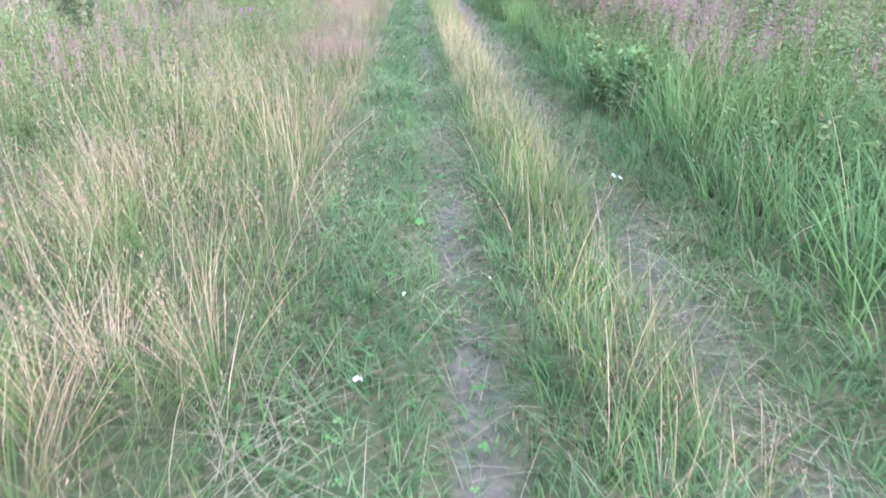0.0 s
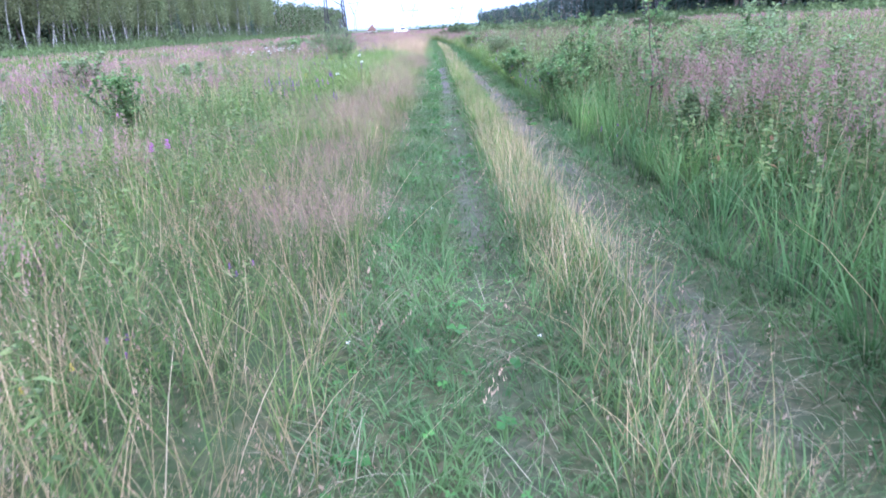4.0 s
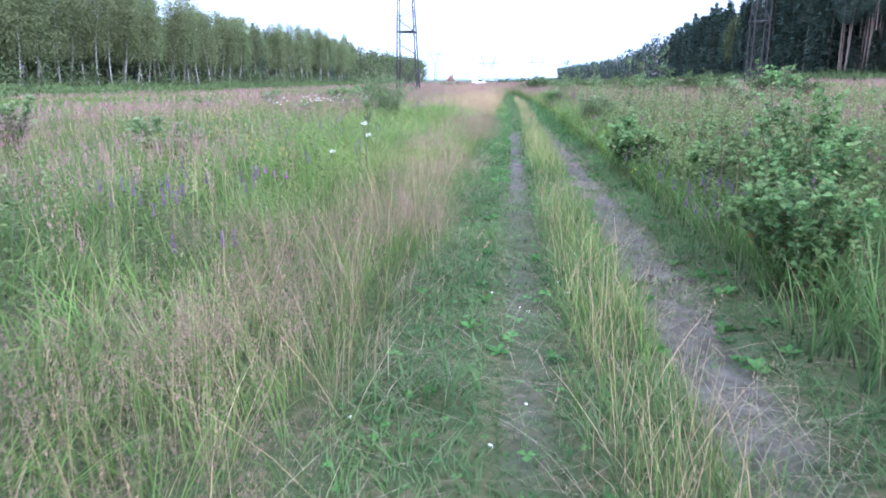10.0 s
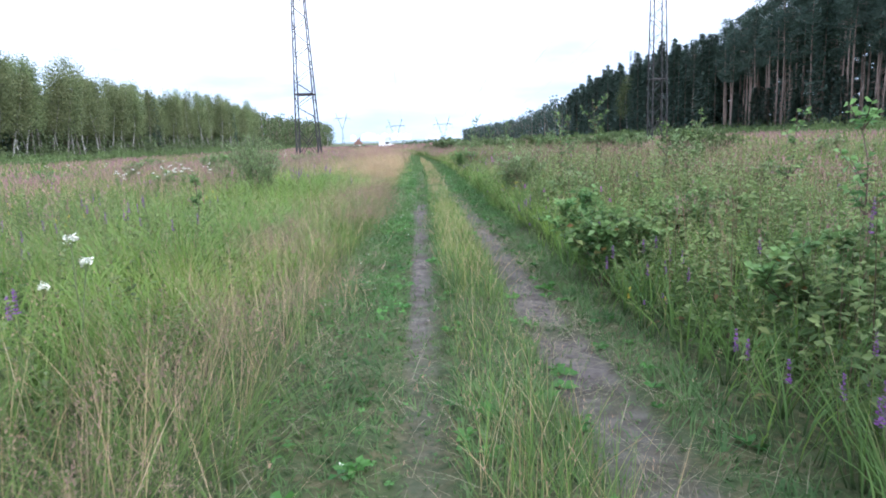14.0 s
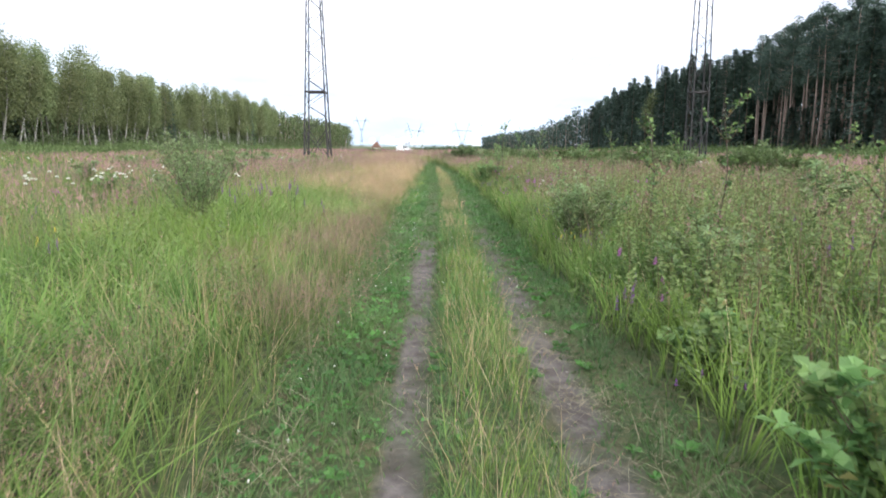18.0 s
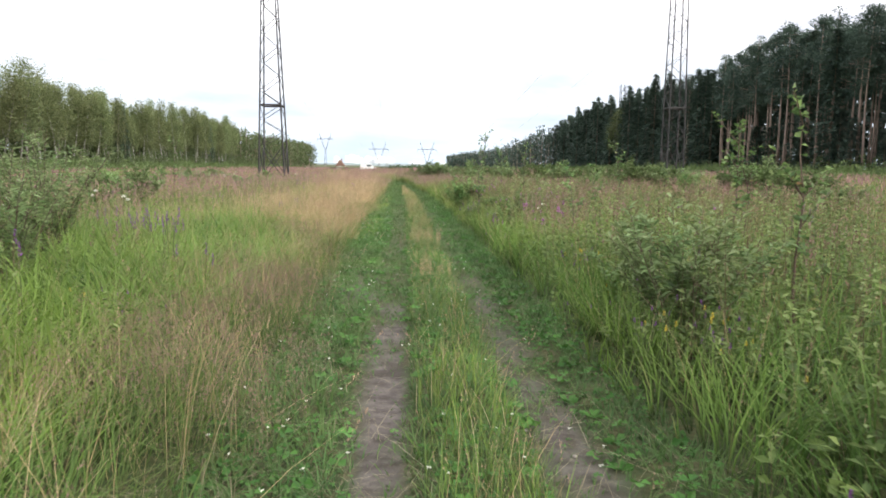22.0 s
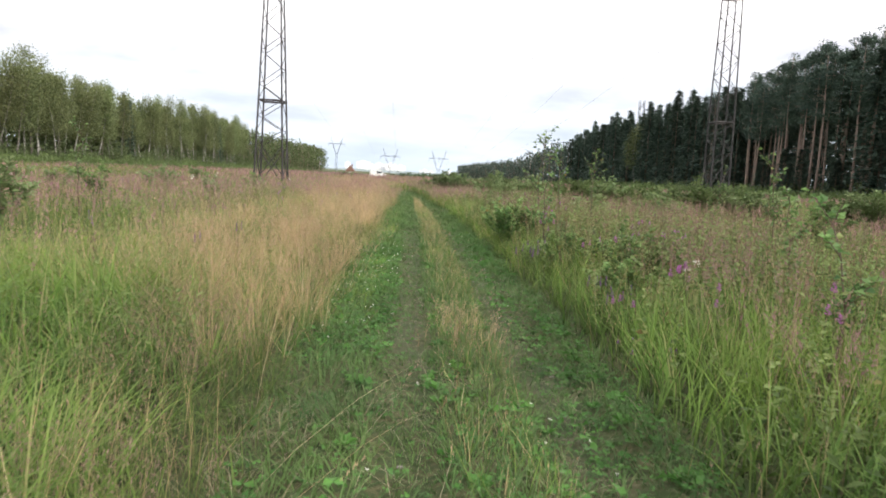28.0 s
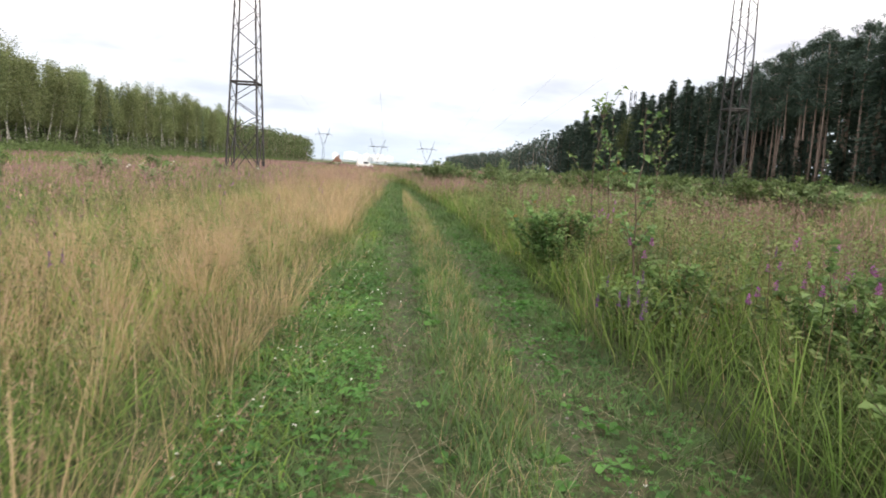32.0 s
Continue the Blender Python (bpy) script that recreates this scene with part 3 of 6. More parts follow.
def build_tower(name, x, y, label, taper=1.0):
    """A steel lattice tower: a square column that splits into two arms with a crossbeam."""
    top = thing(name, x, y, label, "tower", "power line towers")
    top.scale = (0.9, 0.9, 0.9)
    width_at = lambda z: half_width(z) * float(np.interp(z, [0, 18.4], [taper, 1.0]))
    for sx in (-1, 1):
        for sy in (-1, 1):
            h = Heap()
            tube(h, [(sx * width_at(z), sy * width_at(z), z) for z in (0.15, 7.44, 18.4)], [0.085, 0.078, 0.065], 4)
            part("leg", h.mesh("leg", M_STEEL), top)
            h = Heap()
            tube(h, [(sx * 1.26 * taper, sy * 1.26 * taper, -0.3), (sx * 1.26 * taper, sy * 1.26 * taper, 0.1), (sx * 1.26 * taper, sy * 1.26 * taper, 0.22)], [0.42, 0.42, 0.30], 8)
            part("footing", h.mesh("footing", M_CONCRETE), top, "grey concrete footing")
    levels = [0.25, 3.5, 4.8, 6.1, 7.44, 8.8, 10.2, 11.6, 12.9, 14.3, 15.7, 17.0, 18.4]
    for k, (z0, z1) in enumerate(zip(levels, levels[1:])):
        w0, w1 = width_at(z0), width_at(z1)
        for face in range(4):
            flip = 1 if (k + face // 2) % 2 else -1
            sides = (1, -1) if k == 0 else (flip,)
            for s in sides:
                if face < 2:
                    f = 1 if face else -1
                    a, b = (-s * w0, f * w0, z0), (s * w1, f * w1, z1)
                else:
                    f = 1 if face == 3 else -1
                    a, b = (f * w0, -s * w0, z0), (f * w1, s * w1, z1)
                h = Heap()
                lattice(h, a, b, 0.032 if k else 0.042)
                part("brace", h.mesh("brace", M_STEEL), top)
    for z in (7.44, 18.4):
        w = width_at(z)
        h = Heap()
        ring = [(-w, -w, z), (w, -w, z), (w, w, z), (-w, w, z), (-w, -w, z)]
        for a, b in zip(ring, ring[1:]):
            lattice(h, a, b, 0.085 if z < 10 else 0.07)
        part("belt", h.mesh("belt", M_STEEL), top)
    tip_z, beam_z = 36.5, 29.3
    for s in (-1, 1):
        h, g = Heap(), Heap()
        axis = lambda z: s * (0.72 + (z - 18.4) * 0.33)
        wide = lambda z: float(np.interp(z, [18.4, 22.0, 29.3, tip_z], [0.22, 0.45, 0.55, 0.08]))
        zs = list(np.linspace(18.4, tip_z, 14))
        for ax in (-1, 1):
            for ay in (-1, 1):
                spine = [(axis(z) + ax * wide(z), ay * (wide(z) + 0.45 * float(np.interp(z, [18.4, 24], [1, 0]))), z) for z in zs]
                tube(h, spine, 0.065, 4)
        for k, (z0, z1) in enumerate(zip(zs, zs[1:])):
            f = 1 if k % 2 else -1
            for side in (-1, 1):
                lattice(g, (axis(z0) - f * wide(z0), side * wide(z0), z0), (axis(z1) + f * wide(z1), side * wide(z1), z1), 0.035)
                lattice(g, (axis(z0) + side * wide(z0), -f * wide(z0), z0), (axis(z1) + side * wide(z1), f * wide(z1), z1), 0.035)
        arm = part("arm", h.mesh("arm", M_STEEL), top)
        part("lacing", g.mesh("lacing", M_STEEL), arm)
    h = Heap()
    for ay in (-0.5, 0.5):
        for az in (0.0, 0.9):
            tube(h, [(-9.3, ay * 0.3, beam_z), (-4.5, ay, beam_z + az), (4.5, ay, beam_z + az), (9.3, ay * 0.3, beam_z)], 0.07, 4)
    for k in range(18):
        xa, xb = -9 + k, -8 + k
        lattice(h, (xa, -0.5, beam_z + (0.9 if k % 2 else 0)), (xb, -0.5, beam_z + (0 if k % 2 else 0.9)), 0.035)
        lattice(h, (xa, 0.5, beam_z + (0 if k % 2 else 0.9)), (xb, 0.5, beam_z + (0.9 if k % 2 else 0)), 0.035)
    part("crossbeam", h.mesh("crossbeam", M_STEEL), top)
    for px in (-9.0, 0.0, 9.0):
        h = Heap()
        zz = np.linspace(beam_z, beam_z - 3.0, 25)
        tube(h, [(px, 0, z) for z in zz], [0.13 if k % 2 else 0.05 for k in range(25)], 8)
        part("insulator", h.mesh("insulator", M_GLASSY), top, "string of glazed insulator discs")
    return top


near_tower = build_tower("transmission_tower", -11.4, 84.2, "dark steel lattice power line tower standing in the meadow")
TOWERS = [(-11.4, 84.2), (25.0, 84.2), (-20.0, 585.0), (20.5, 585.0)]
build_tower("transmission_tower", 25.0, 84.2, "grey steel lattice tower before the dark pine wood", 0.68)
for tx, ty in TOWERS[2:]:
    c = copy_thing(near_tower, pose(tx, ty, float(ground_z(tx, ty))))
    c["label"] = "steel lattice power line tower far down the clearing"
c = copy_thing(near_tower, pose(-78.0, 700.0, float(ground_z(-78, 700))))
c["label"] = "distant steel lattice tower above the birch wood"


def build_mast(x, y):
    top = thing("lattice_mast", x, y, "slim steel lattice mast rising behind the pines", "mast")
    for sx in (-1, 1):
        for sy in (-1, 1):
            h = Heap()
            tube(h, [(sx * 1.1, sy * 1.1, 0), (sx * 0.9, sy * 0.9, 37)], 0.12, 4)
            part("leg", h.mesh("leg", M_STEEL), top)
    for k in range(12):
        h = Heap()
        for f in (-1, 1):
            lattice(h, (-1.0, f, k * 3), (1.0, f, k * 3 + 3), 0.07)
            lattice(h, (f, -1.0, k * 3), (f, 1.0, k * 3 + 3), 0.07)
        part("brace", h.mesh("brace", M_STEEL), top)


build_mast(92.0, 300.0)


def build_cable(a, b, sag):
    a, b = np.array(a, float), np.array(b, float)
    f = np.linspace(0, 1, 60)[:, None]
    pts = a + (b - a) * f - [0, 0, 1] * (4 * sag * f * (1 - f))
    h = Heap()
    tube(h, pts, 0.014, 4)
    ob = new("power_cable", h.mesh("power_cable", M_WIRE))
    tagged(ob, "thin grey overhead power cable strung between towers", "cable", "overhead cables")


for (ax, ay), (bx, by) in ((TOWERS[0], TOWERS[2]), (TOWERS[1], TOWERS[3])):
    za, zb = float(ground_z(ax, ay)) + 23.7, float(ground_z(bx, by)) + 26.3
    for off in (-8.1, 0.0, 8.1):
        build_cable((ax + off, ay, za), (bx + off, by, zb), 13.0)
        build_cable((ax + off, ay, za), (ax + off + 3.0, ay - 430.0, za), 12.0)


# ---- trees ----
def foliage(heap, centres, radius, count, length, width, droop=0.0, flat=1.0, tall=0.0):
    """Clumps of leaves round the centres."""
    n = len(centres) * count
    c = np.repeat(centres, count, 0)
    off = rng.normal(size=(n, 3))
    off *= (1.7 * rng.random(n) ** 0.45 / (np.linalg.norm(off, axis=1) + 1e-6))[:, None]
    off = off * np.repeat(np.broadcast_to(radius, (len(centres),)), count)[:, None] * [1, 1, flat]
    way = off / (np.linalg.norm(off, axis=1, keepdims=True) + 1e-6) + rng.normal(size=(n, 3)) * 0.6 + [0, 0, tall - droop]
    way /= np.linalg.norm(way, axis=1, keepdims=True)
    rnd = np.clip(np.repeat(rng.random(len(centres)), count) * 0.6 + rng.random(n) * 0.4, 0, 1)
    leaves(heap, c + off, way, length * rng.uniform(0.6, 1.3, n), width * rng.uniform(0.7, 1.2, n), rnd, fold=0.15)


def chips(heap, centres, radius, count, length, width, droop=0.0, flat=1.0, fan=0.6):
    """Clumps of small single-faced leaves round the centres, densest towards their rims."""
    n = len(centres) * count
    c = np.repeat(centres, count, 0)
    off = rng.normal(size=(n, 3))
    off *= (1.6 * rng.random(n) ** 0.45 / (np.linalg.norm(off, axis=1) + 1e-6))[:, None]
    off = off * np.repeat(np.broadcast_to(radius, (len(centres),)), count)[:, None] * [1, 1, flat]
    way = off / (np.linalg.norm(off, axis=1, keepdims=True) + 1e-6) + rng.normal(size=(n, 3)) * fan - [0, 0, droop]
    way /= np.linalg.norm(way, axis=1, keepdims=True)
    side = np.cross(way, rng.normal(size=(n, 3)))
    side *= (width * rng.uniform(0.6, 1.2, n) / 2 / (np.linalg.norm(side, axis=1) + 1e-6))[:, None]
    p = c + off
    tip = p + way * (length * rng.uniform(0.6, 1.3, n))[:, None]
    verts = np.stack([p - side, p + side, tip], 1).reshape(-1, 3)
    rnd = np.clip(np.repeat(rng.random(len(centres)), count) * 0.6 + rng.random(n) * 0.4, 0, 1)
    heap.add(verts, np.full(n, 3), np.arange(3 * n), np.repeat(rnd, 3), 0.5)


def birch_meshes(seed, tall, lean):
    r = np.random.default_rng(seed)
    t, c = Heap(), Heap()
    zs = np.linspace(0, tall, 9)
    ph = r.uniform(0, 6.3, 2)
    spine = np.stack([lean[0] * zs + 0.35 * np.sin(zs * 0.23 + ph[0]) - 0.35 * np.sin(ph[0]), lean[1] * zs + 0.3 * np.sin(zs * 0.3 + ph[1]) - 0.3 * np.sin(ph[1]), zs], -1)
    tube(t, spine, np.linspace(0.20, 0.03, 9), 6)
    at = lambda f: np.array([np.interp(f * tall, zs, spine[:, a]) for a in range(3)])
    tips = []
    for k in range(24):
        f = r.uniform(0.30, 0.96)
        p = at(f)
        az, reach = r.uniform(0, 6.283), (1.12 - f) ** 0.7 * r.uniform(1.6, 3.0)
        q = p + [math.cos(az) * reach, math.sin(az) * reach, reach * r.uniform(0.7, 1.5)]
        m = (p + q) / 2 + [0, 0, 0.2]
        tube(t, [p, m, q], [0.050 * (1.15 - f), 0.032 * (1.1 - f), 0.010], 4)
        tips += [q, (q + m) / 2 + r.normal(size=3) * 0.4]
    for k in range(46):
        f = r.uniform(0.30, 1.0) ** 0.85
        az, reach = r.uniform(0, 6.283), 2.9 * math.sqrt(r.random()) * min(1.0, (f - 0.18) * 3.0) * (1.12 - f) ** 0.45
        tips.append(at(f) + [math.cos(az) * reach, math.sin(az) * reach, 0])
    chips(c, np.array(tips), 0.85, 38, 0.34, 0.25, droop=0.55, flat=1.25)
    return t.mesh("trunk", M_BIRCH_BARK, True), c.mesh("crown", M_BIRCH_LEAF)


def pine_meshes(seed, tall):
    r = np.random.default_rng(seed)
    t, c = Heap(), Heap()
    zs = np.linspace(0, tall, 7)
    spine = np.stack([0.12 * np.sin(zs * 0.2 + seed), 0.12 * np.cos(zs * 0.17 + seed), zs], -1)
    tube(t, spine, np.linspace(0.185, 0.035, 7), 6)
    centres = []
    for k in range(16):
        f = r.uniform(0.54, 0.95)
        az, reach = r.uniform(0, 6.283), 2.6 * (1.1 - f) ** 0.6
        tube(t, [(0, 0, f * tall), (math.cos(az) * reach, math.sin(az) * reach, f * tall + reach * r.uniform(0.0, 0.5))], [0.05, 0.015], 4)
    for k in range(58):
        f = r.uniform(0.54, 1.0)
        az, reach = r.uniform(0, 6.283), 2.9 * min(1.0, (f - 0.48) * 6) * (1.03 - f) ** 0.55 * r.uniform(0.35, 1.15)
        centres.append(np.array([math.cos(az) * reach, math.sin(az) * reach, f * tall]))
    for k in range(9):
        f = r.uniform(0.16, 0.55)
        az, reach = r.uniform(0, 6.283), r.uniform(0.5, 1.6)
        tube(t, [(0, 0, f * tall), (math.cos(az) * reach, math.sin(az) * reach, f * tall - 0.25)], [0.03, 0.01], 3)
    centres += [np.array([0, 0, tall * 1.0]), np.array([0, 0, tall * 0.96])]
    chips(c, np.array(centres), 0.55, 38, 0.46, 0.17, droop=-0.2, flat=0.75)
    return t.mesh("trunk", M_PINE_BARK, True), c.mesh("crown", M_PINE_LEAF)


def spruce_meshes(seed, tall):
    r = np.random.default_rng(seed)
    t, c = Heap(), Heap()
    tube(t, [(0, 0, 0), (0, 0, tall * 0.5), (0, 0, tall)], [0.19, 0.11, 0.015], 6)
    tiers = np.linspace(0.04, 0.985, 44)
    f = np.repeat(tiers, 17 * 3)
    n = len(f)
    az = np.repeat(r.uniform(0, 6.283, n // 3), 3)
    go = np.repeat(r.uniform(0.5, 1.2, n // 3), 3) * ((1.0 - f) ** 0.8 * 2.6 + 0.10)
    s = np.tile([0.3, 0.6, 0.9], n // 3)
    up = np.minimum(f + np.repeat(r.uniform(-0.02, 0.02, n // 3), 3), 0.995) * tall
    p = np.stack([np.cos(az) * go * s + r.normal(0, 0.08, n), np.sin(az) * go * s + r.normal(0, 0.08, n), up - go * s * 0.3 + r.normal(0, 0.10, n)], -1)
    turn = az + r.normal(0, 0.4, n)
    way = np.stack([np.cos(turn), np.sin(turn), r.normal(-0.25, 0.35, n)], -1)
    way /= np.linalg.norm(way, axis=1, keepdims=True)
    side = np.stack([-np.sin(turn), np.cos(turn), r.normal(0, 0.5, n)], -1) * 0.13
    tip = p + way * r.uniform(0.45, 0.9, n)[:, None]
    c.add(np.stack([p - side, p + side, tip], 1).reshape(-1, 3), np.full(n, 3), np.arange(3 * n), np.repeat(r.random(n), 3), 0.5)
    tube(c, [(0, 0, tall * 0.96), (0, 0, tall + 0.6)], [0.06, 0.02], 4)
    return t.mesh("trunk", M_PINE_BARK, True), c.mesh("crown", M_PINE_LEAF)


BIRCHES = [birch_meshes(20 + k, h, l) for k, (h, l) in enumerate([(19.5, (0.0, 0.01)), (18.0, (0.05, 0.0)), (20.5, (-0.02, 0.03)), (17.0, (0.16, 0.05)), (19.0, (-0.10, -0.04)), (21.0, (0.02, -0.02)), (18.5, (0.20, -0.08)), (18.0, (-0.17, 0.12))])]
PINES = [pine_meshes(40 + k, h) for k, h in enumerate((25.0, 26.5, 24.0, 25.5, 23.0))]
SPRUCES = [spruce_meshes(60 + k, h) for k, h in enumerate((24.0, 22.5, 21.0))]
KINDS = {
    "birch_tree": (BIRCHES, "tall white-barked birch with a thin green crown at the wood's edge", "trunk", "white birch bark with dark flecks"),
    "pine_tree": (PINES, "tall pine with a bare reddish trunk and dark crown", "trunk", "bare reddish-brown trunk"),
    "spruce_tree": (SPRUCES, "dark green spruce with branches down to the ground", "trunk", ""),
}


def plant_tree(kind, x, y, scale=1.0, wide=1.0):
    meshes, label, tname, tlabel = KINDS[kind]
    tm, cm = meshes[rng.integers(len(meshes))]
    ob = thing(kind, x, y, label, "tree", "trees along the clearing", turn=rng.uniform(0, 6.283))
    ob.location.z -= 0.05
    ob.scale = (scale * wide, scale * wide, scale * rng.uniform(0.97, 1.03))
    part(tname, tm, ob, tlabel)
    part("crown", cm, ob)


LEFT_EDGE, RIGHT_EDGE = -76.0, 73.0
for row in range(3):
    y = 96.0 + row * 1.7
    while y < 345:
        lx = LEFT_EDGE - row * 4.5 - rng.uniform(0, 3) + 2.0 * math.sin(y * 0.05)
        kind = "spruce_tree" if rng.random() < 0.05 else "birch_tree"
        if row < 2:
            plant_tree(kind, lx, y, rng.uniform(0.97, 1.06) * (0.80 if kind == "spruce_tree" else 1.0))
        rx = RIGHT_EDGE + row * 4.0 + rng.uniform(0, 2.5) + 1.5 * math.sin(y * 0.04)
        far_mix = (0.0 if row else 0.06) + 0.86 * float(ramp(y, 172, 192))
        pick = rng.random()
        kind = "spruce_tree" if pick < far_mix else "birch_tree" if pick > 0.95 and row == 0 and y > 170 else "pine_tree"
        plant_tree(kind, rx, y + rng.uniform(-1, 1), rng.uniform(0.94, 1.06) * (1.12 if kind != "pine_tree" else 1.04), 1.35 if kind == "spruce_tree" else 1.2)
        if row == 0 and y < 170 and rng.random() < 0.75:
            plant_tree("spruce_tree", rx - 1.0, y + 1.7, rng.uniform(0.28, 0.50), rng.uniform(1.9, 2.6))
        y += (rng.uniform(2.4, 3.5) + 0.008 * max(0, y - 180)) * (1.0 + 0.25 * row)


def build_woods():
    """The depth of both woods behind their edge trees, and the edges farther off."""
    trunks, pale, deep, light = Heap(), Heap(), Heap(), Heap()
    for side, edge, h0 in ((-1, LEFT_EDGE, 18.8), (1, RIGHT_EDGE, 24.5)):
        spots = []
        for row in range(5):
            for y in np.arange(80, 360, 5.0):
                spots.append((edge + side * (10 + row * 6 + rng.uniform(-2, 2)), y + rng.uniform(-2, 2), 0))
        for row in range(3):
            for y in np.arange(345, 900, 5.0):
                if side > 0 or y < 600:
                    spots.append((edge + side * (row * 5 + rng.uniform(-1.5, 1.5)) - (0.028 if side > 0 else 0.0) * (y - 345), y + rng.uniform(-2, 2), 1))
        for x, y, edge_tree in spots:
            z, h = float(ground_z(x, y)) - 0.1, h0 * rng.uniform(0.90, 1.08) * (0.95 if side < 0 else 1.03)
            tube(pale if side < 0 else trunks, [(x, y, z), (x + rng.normal(0, 0.4), y, z + h)], [0.17, 0.05], 4)
            k = 28
            low = 0.05 if edge_tree or side < 0 else 0.02
            f = rng.uniform(low, 1.0, k) ** (0.8 if edge_tree else 0.9) * (1.0 if edge_tree else 0.94)
            wide = 2.2 * np.clip(1.12 - f, 0.12, 0.9) if side > 0 else 2.1 * np.sin(np.clip(f, 0.15, 0.95) * 3.0)
            c = np.stack([x + rng.normal(size=k) * wide * 0.8, y + rng.normal(size=k) * wide * 0.8, z + f * h], -1)
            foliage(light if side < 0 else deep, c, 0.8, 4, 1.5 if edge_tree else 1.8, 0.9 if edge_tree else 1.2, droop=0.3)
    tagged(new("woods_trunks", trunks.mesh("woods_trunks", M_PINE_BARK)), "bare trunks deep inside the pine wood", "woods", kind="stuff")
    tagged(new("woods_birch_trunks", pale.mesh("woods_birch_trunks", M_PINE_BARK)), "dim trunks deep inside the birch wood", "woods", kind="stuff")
    tagged(new("pine_woods", deep.mesh("pine_woods", M_PINE_SHADED)), "dark evergreen foliage filling the pine wood", "woods", kind="stuff")
    tagged(new("birch_woods", light.mesh("birch_woods", M_BIRCH_SHADED)), "green foliage filling the birch wood", "woods", kind="stuff")
    # brushwood along both edges
    brush = Heap()
    for side, edge in ((-1, LEFT_EDGE), (1, RIGHT_EDGE)):
        n = 1500 if side < 0 else 420
        x = edge - side * rng.uniform(-4, 3.5, n)
        y = rng.uniform(92, 420, n)
        h = (1.0 + 5.5 * rng.random(n) ** 1.9) if side < 0 else rng.uniform(0.8, 3.0, n)
        c = np.concatenate([np.stack([x + rng.normal(size=n) * 0.6, y + rng.normal(size=n) * 0.6, ground_z(x, y) + h * f], -1) for f in (0.25, 0.55, 0.9)])
        chips(brush, c, 0.75, 14, 0.5, 0.34, droop=0.1)
    tagged(new("brushwood", brush.mesh("brushwood", M_BIRCH_SHADED)), "low green brushwood along the woods' edges", "bushes", kind="stuff")
    # a lighter belt of young growth between the meadow and the woods
    belt = Heap()
    for side, edge, n in ((-1, LEFT_EDGE, 900), (1, RIGHT_EDGE, 1100)):
        x = edge - side * (2 + 20 * rng.random(n) ** 1.4)
        y = 60 + 330 * rng.random(n) ** 1.3
        h = rng.uniform(0.7, 1.5, n) * (0.7 + 0.9 * vnoise(x, y, 9.0, 35))
        c = np.concatenate([np.stack([x + rng.normal(size=n) * 0.5, y + rng.normal(size=n) * 0.7, ground_z(x, y) + h * f], -1) for f in (0.2, 0.5, 0.85)])
        chips(belt, c, np.tile(0.35 + 0.3 * rng.random(n), 3), 20, 0.42, 0.26, droop=-0.6)
    tagged(new("young_growth", belt.mesh("young_growth", M_THICKET)), "light green young growth at the meadow's edge", "bushes", kind="stuff")
    # woods that close the clearing's far end
    end = Heap()
    n = 900
    x, y = rng.uniform(-30, 260, n), rng.uniform(930, 1500, n)
    h = rng.uniform(7, 13, n)
    c = np.concatenate([np.stack([x, y, ground_z(x, y) + h * f], -1) for f in (0.3, 0.6, 0.9)])
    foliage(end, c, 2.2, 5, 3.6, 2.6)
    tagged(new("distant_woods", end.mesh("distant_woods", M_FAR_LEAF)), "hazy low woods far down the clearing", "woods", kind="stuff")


build_woods()


# ---- the distance: ridge, town, house, car ----
def build_ridge():
    m, t, bsdf, out = mat_base("haze_tinted_ridge")
    # blue-grey instead of woodland green: the air's haze is mixed into the colour
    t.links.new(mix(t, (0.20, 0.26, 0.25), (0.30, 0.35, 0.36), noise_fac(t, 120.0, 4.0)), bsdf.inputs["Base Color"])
    bsdf.inputs["Roughness"].default_value = 1.0
    xs = np.linspace(-2600, 2600, 160)
    prof = 16 + 9 * vnoise(xs, 0 * xs, 400, 31) + 5 * vnoise(xs, 0 * xs, 90, 32) + 3 * vnoise(xs, 0 * xs, 30, 33)
    rows = [np.stack([xs, np.full(160, yy), -14 + prof * f * k], -1) for yy, f, k in ((2300, 0, 1), (2500, 0.62, 1), (2700, 0.9, 1), (3000, 1.0, 1.05), (3400, 1.0, 1.0), (3900, 0.3, 1))]
    verts = np.concatenate(rows)
    i = (np.arange(5)[:, None] * 160 + np.arange(159)[None]).ravel()
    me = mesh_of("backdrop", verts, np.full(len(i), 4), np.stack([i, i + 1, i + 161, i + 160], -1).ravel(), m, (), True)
    tagged(new("backdrop", me), "low wooded ridge on the horizon, haze in its colour", "ridge", kind="structure")


build_ridge()


def box(heap, x0, x1, y0, y1, z0, z1):
    v = [(x, y, z) for z in (z0, z1) for y in (y0, y1) for x in (x0, x1)]
    c = [0, 2, 3, 1, 4, 5, 7, 6, 0, 1, 5, 4, 2, 6, 7, 3, 0, 4, 6, 2, 1, 3, 7, 5]
    heap.add(v, [4] * 6, c, 0.5, 0.5)
    return heap


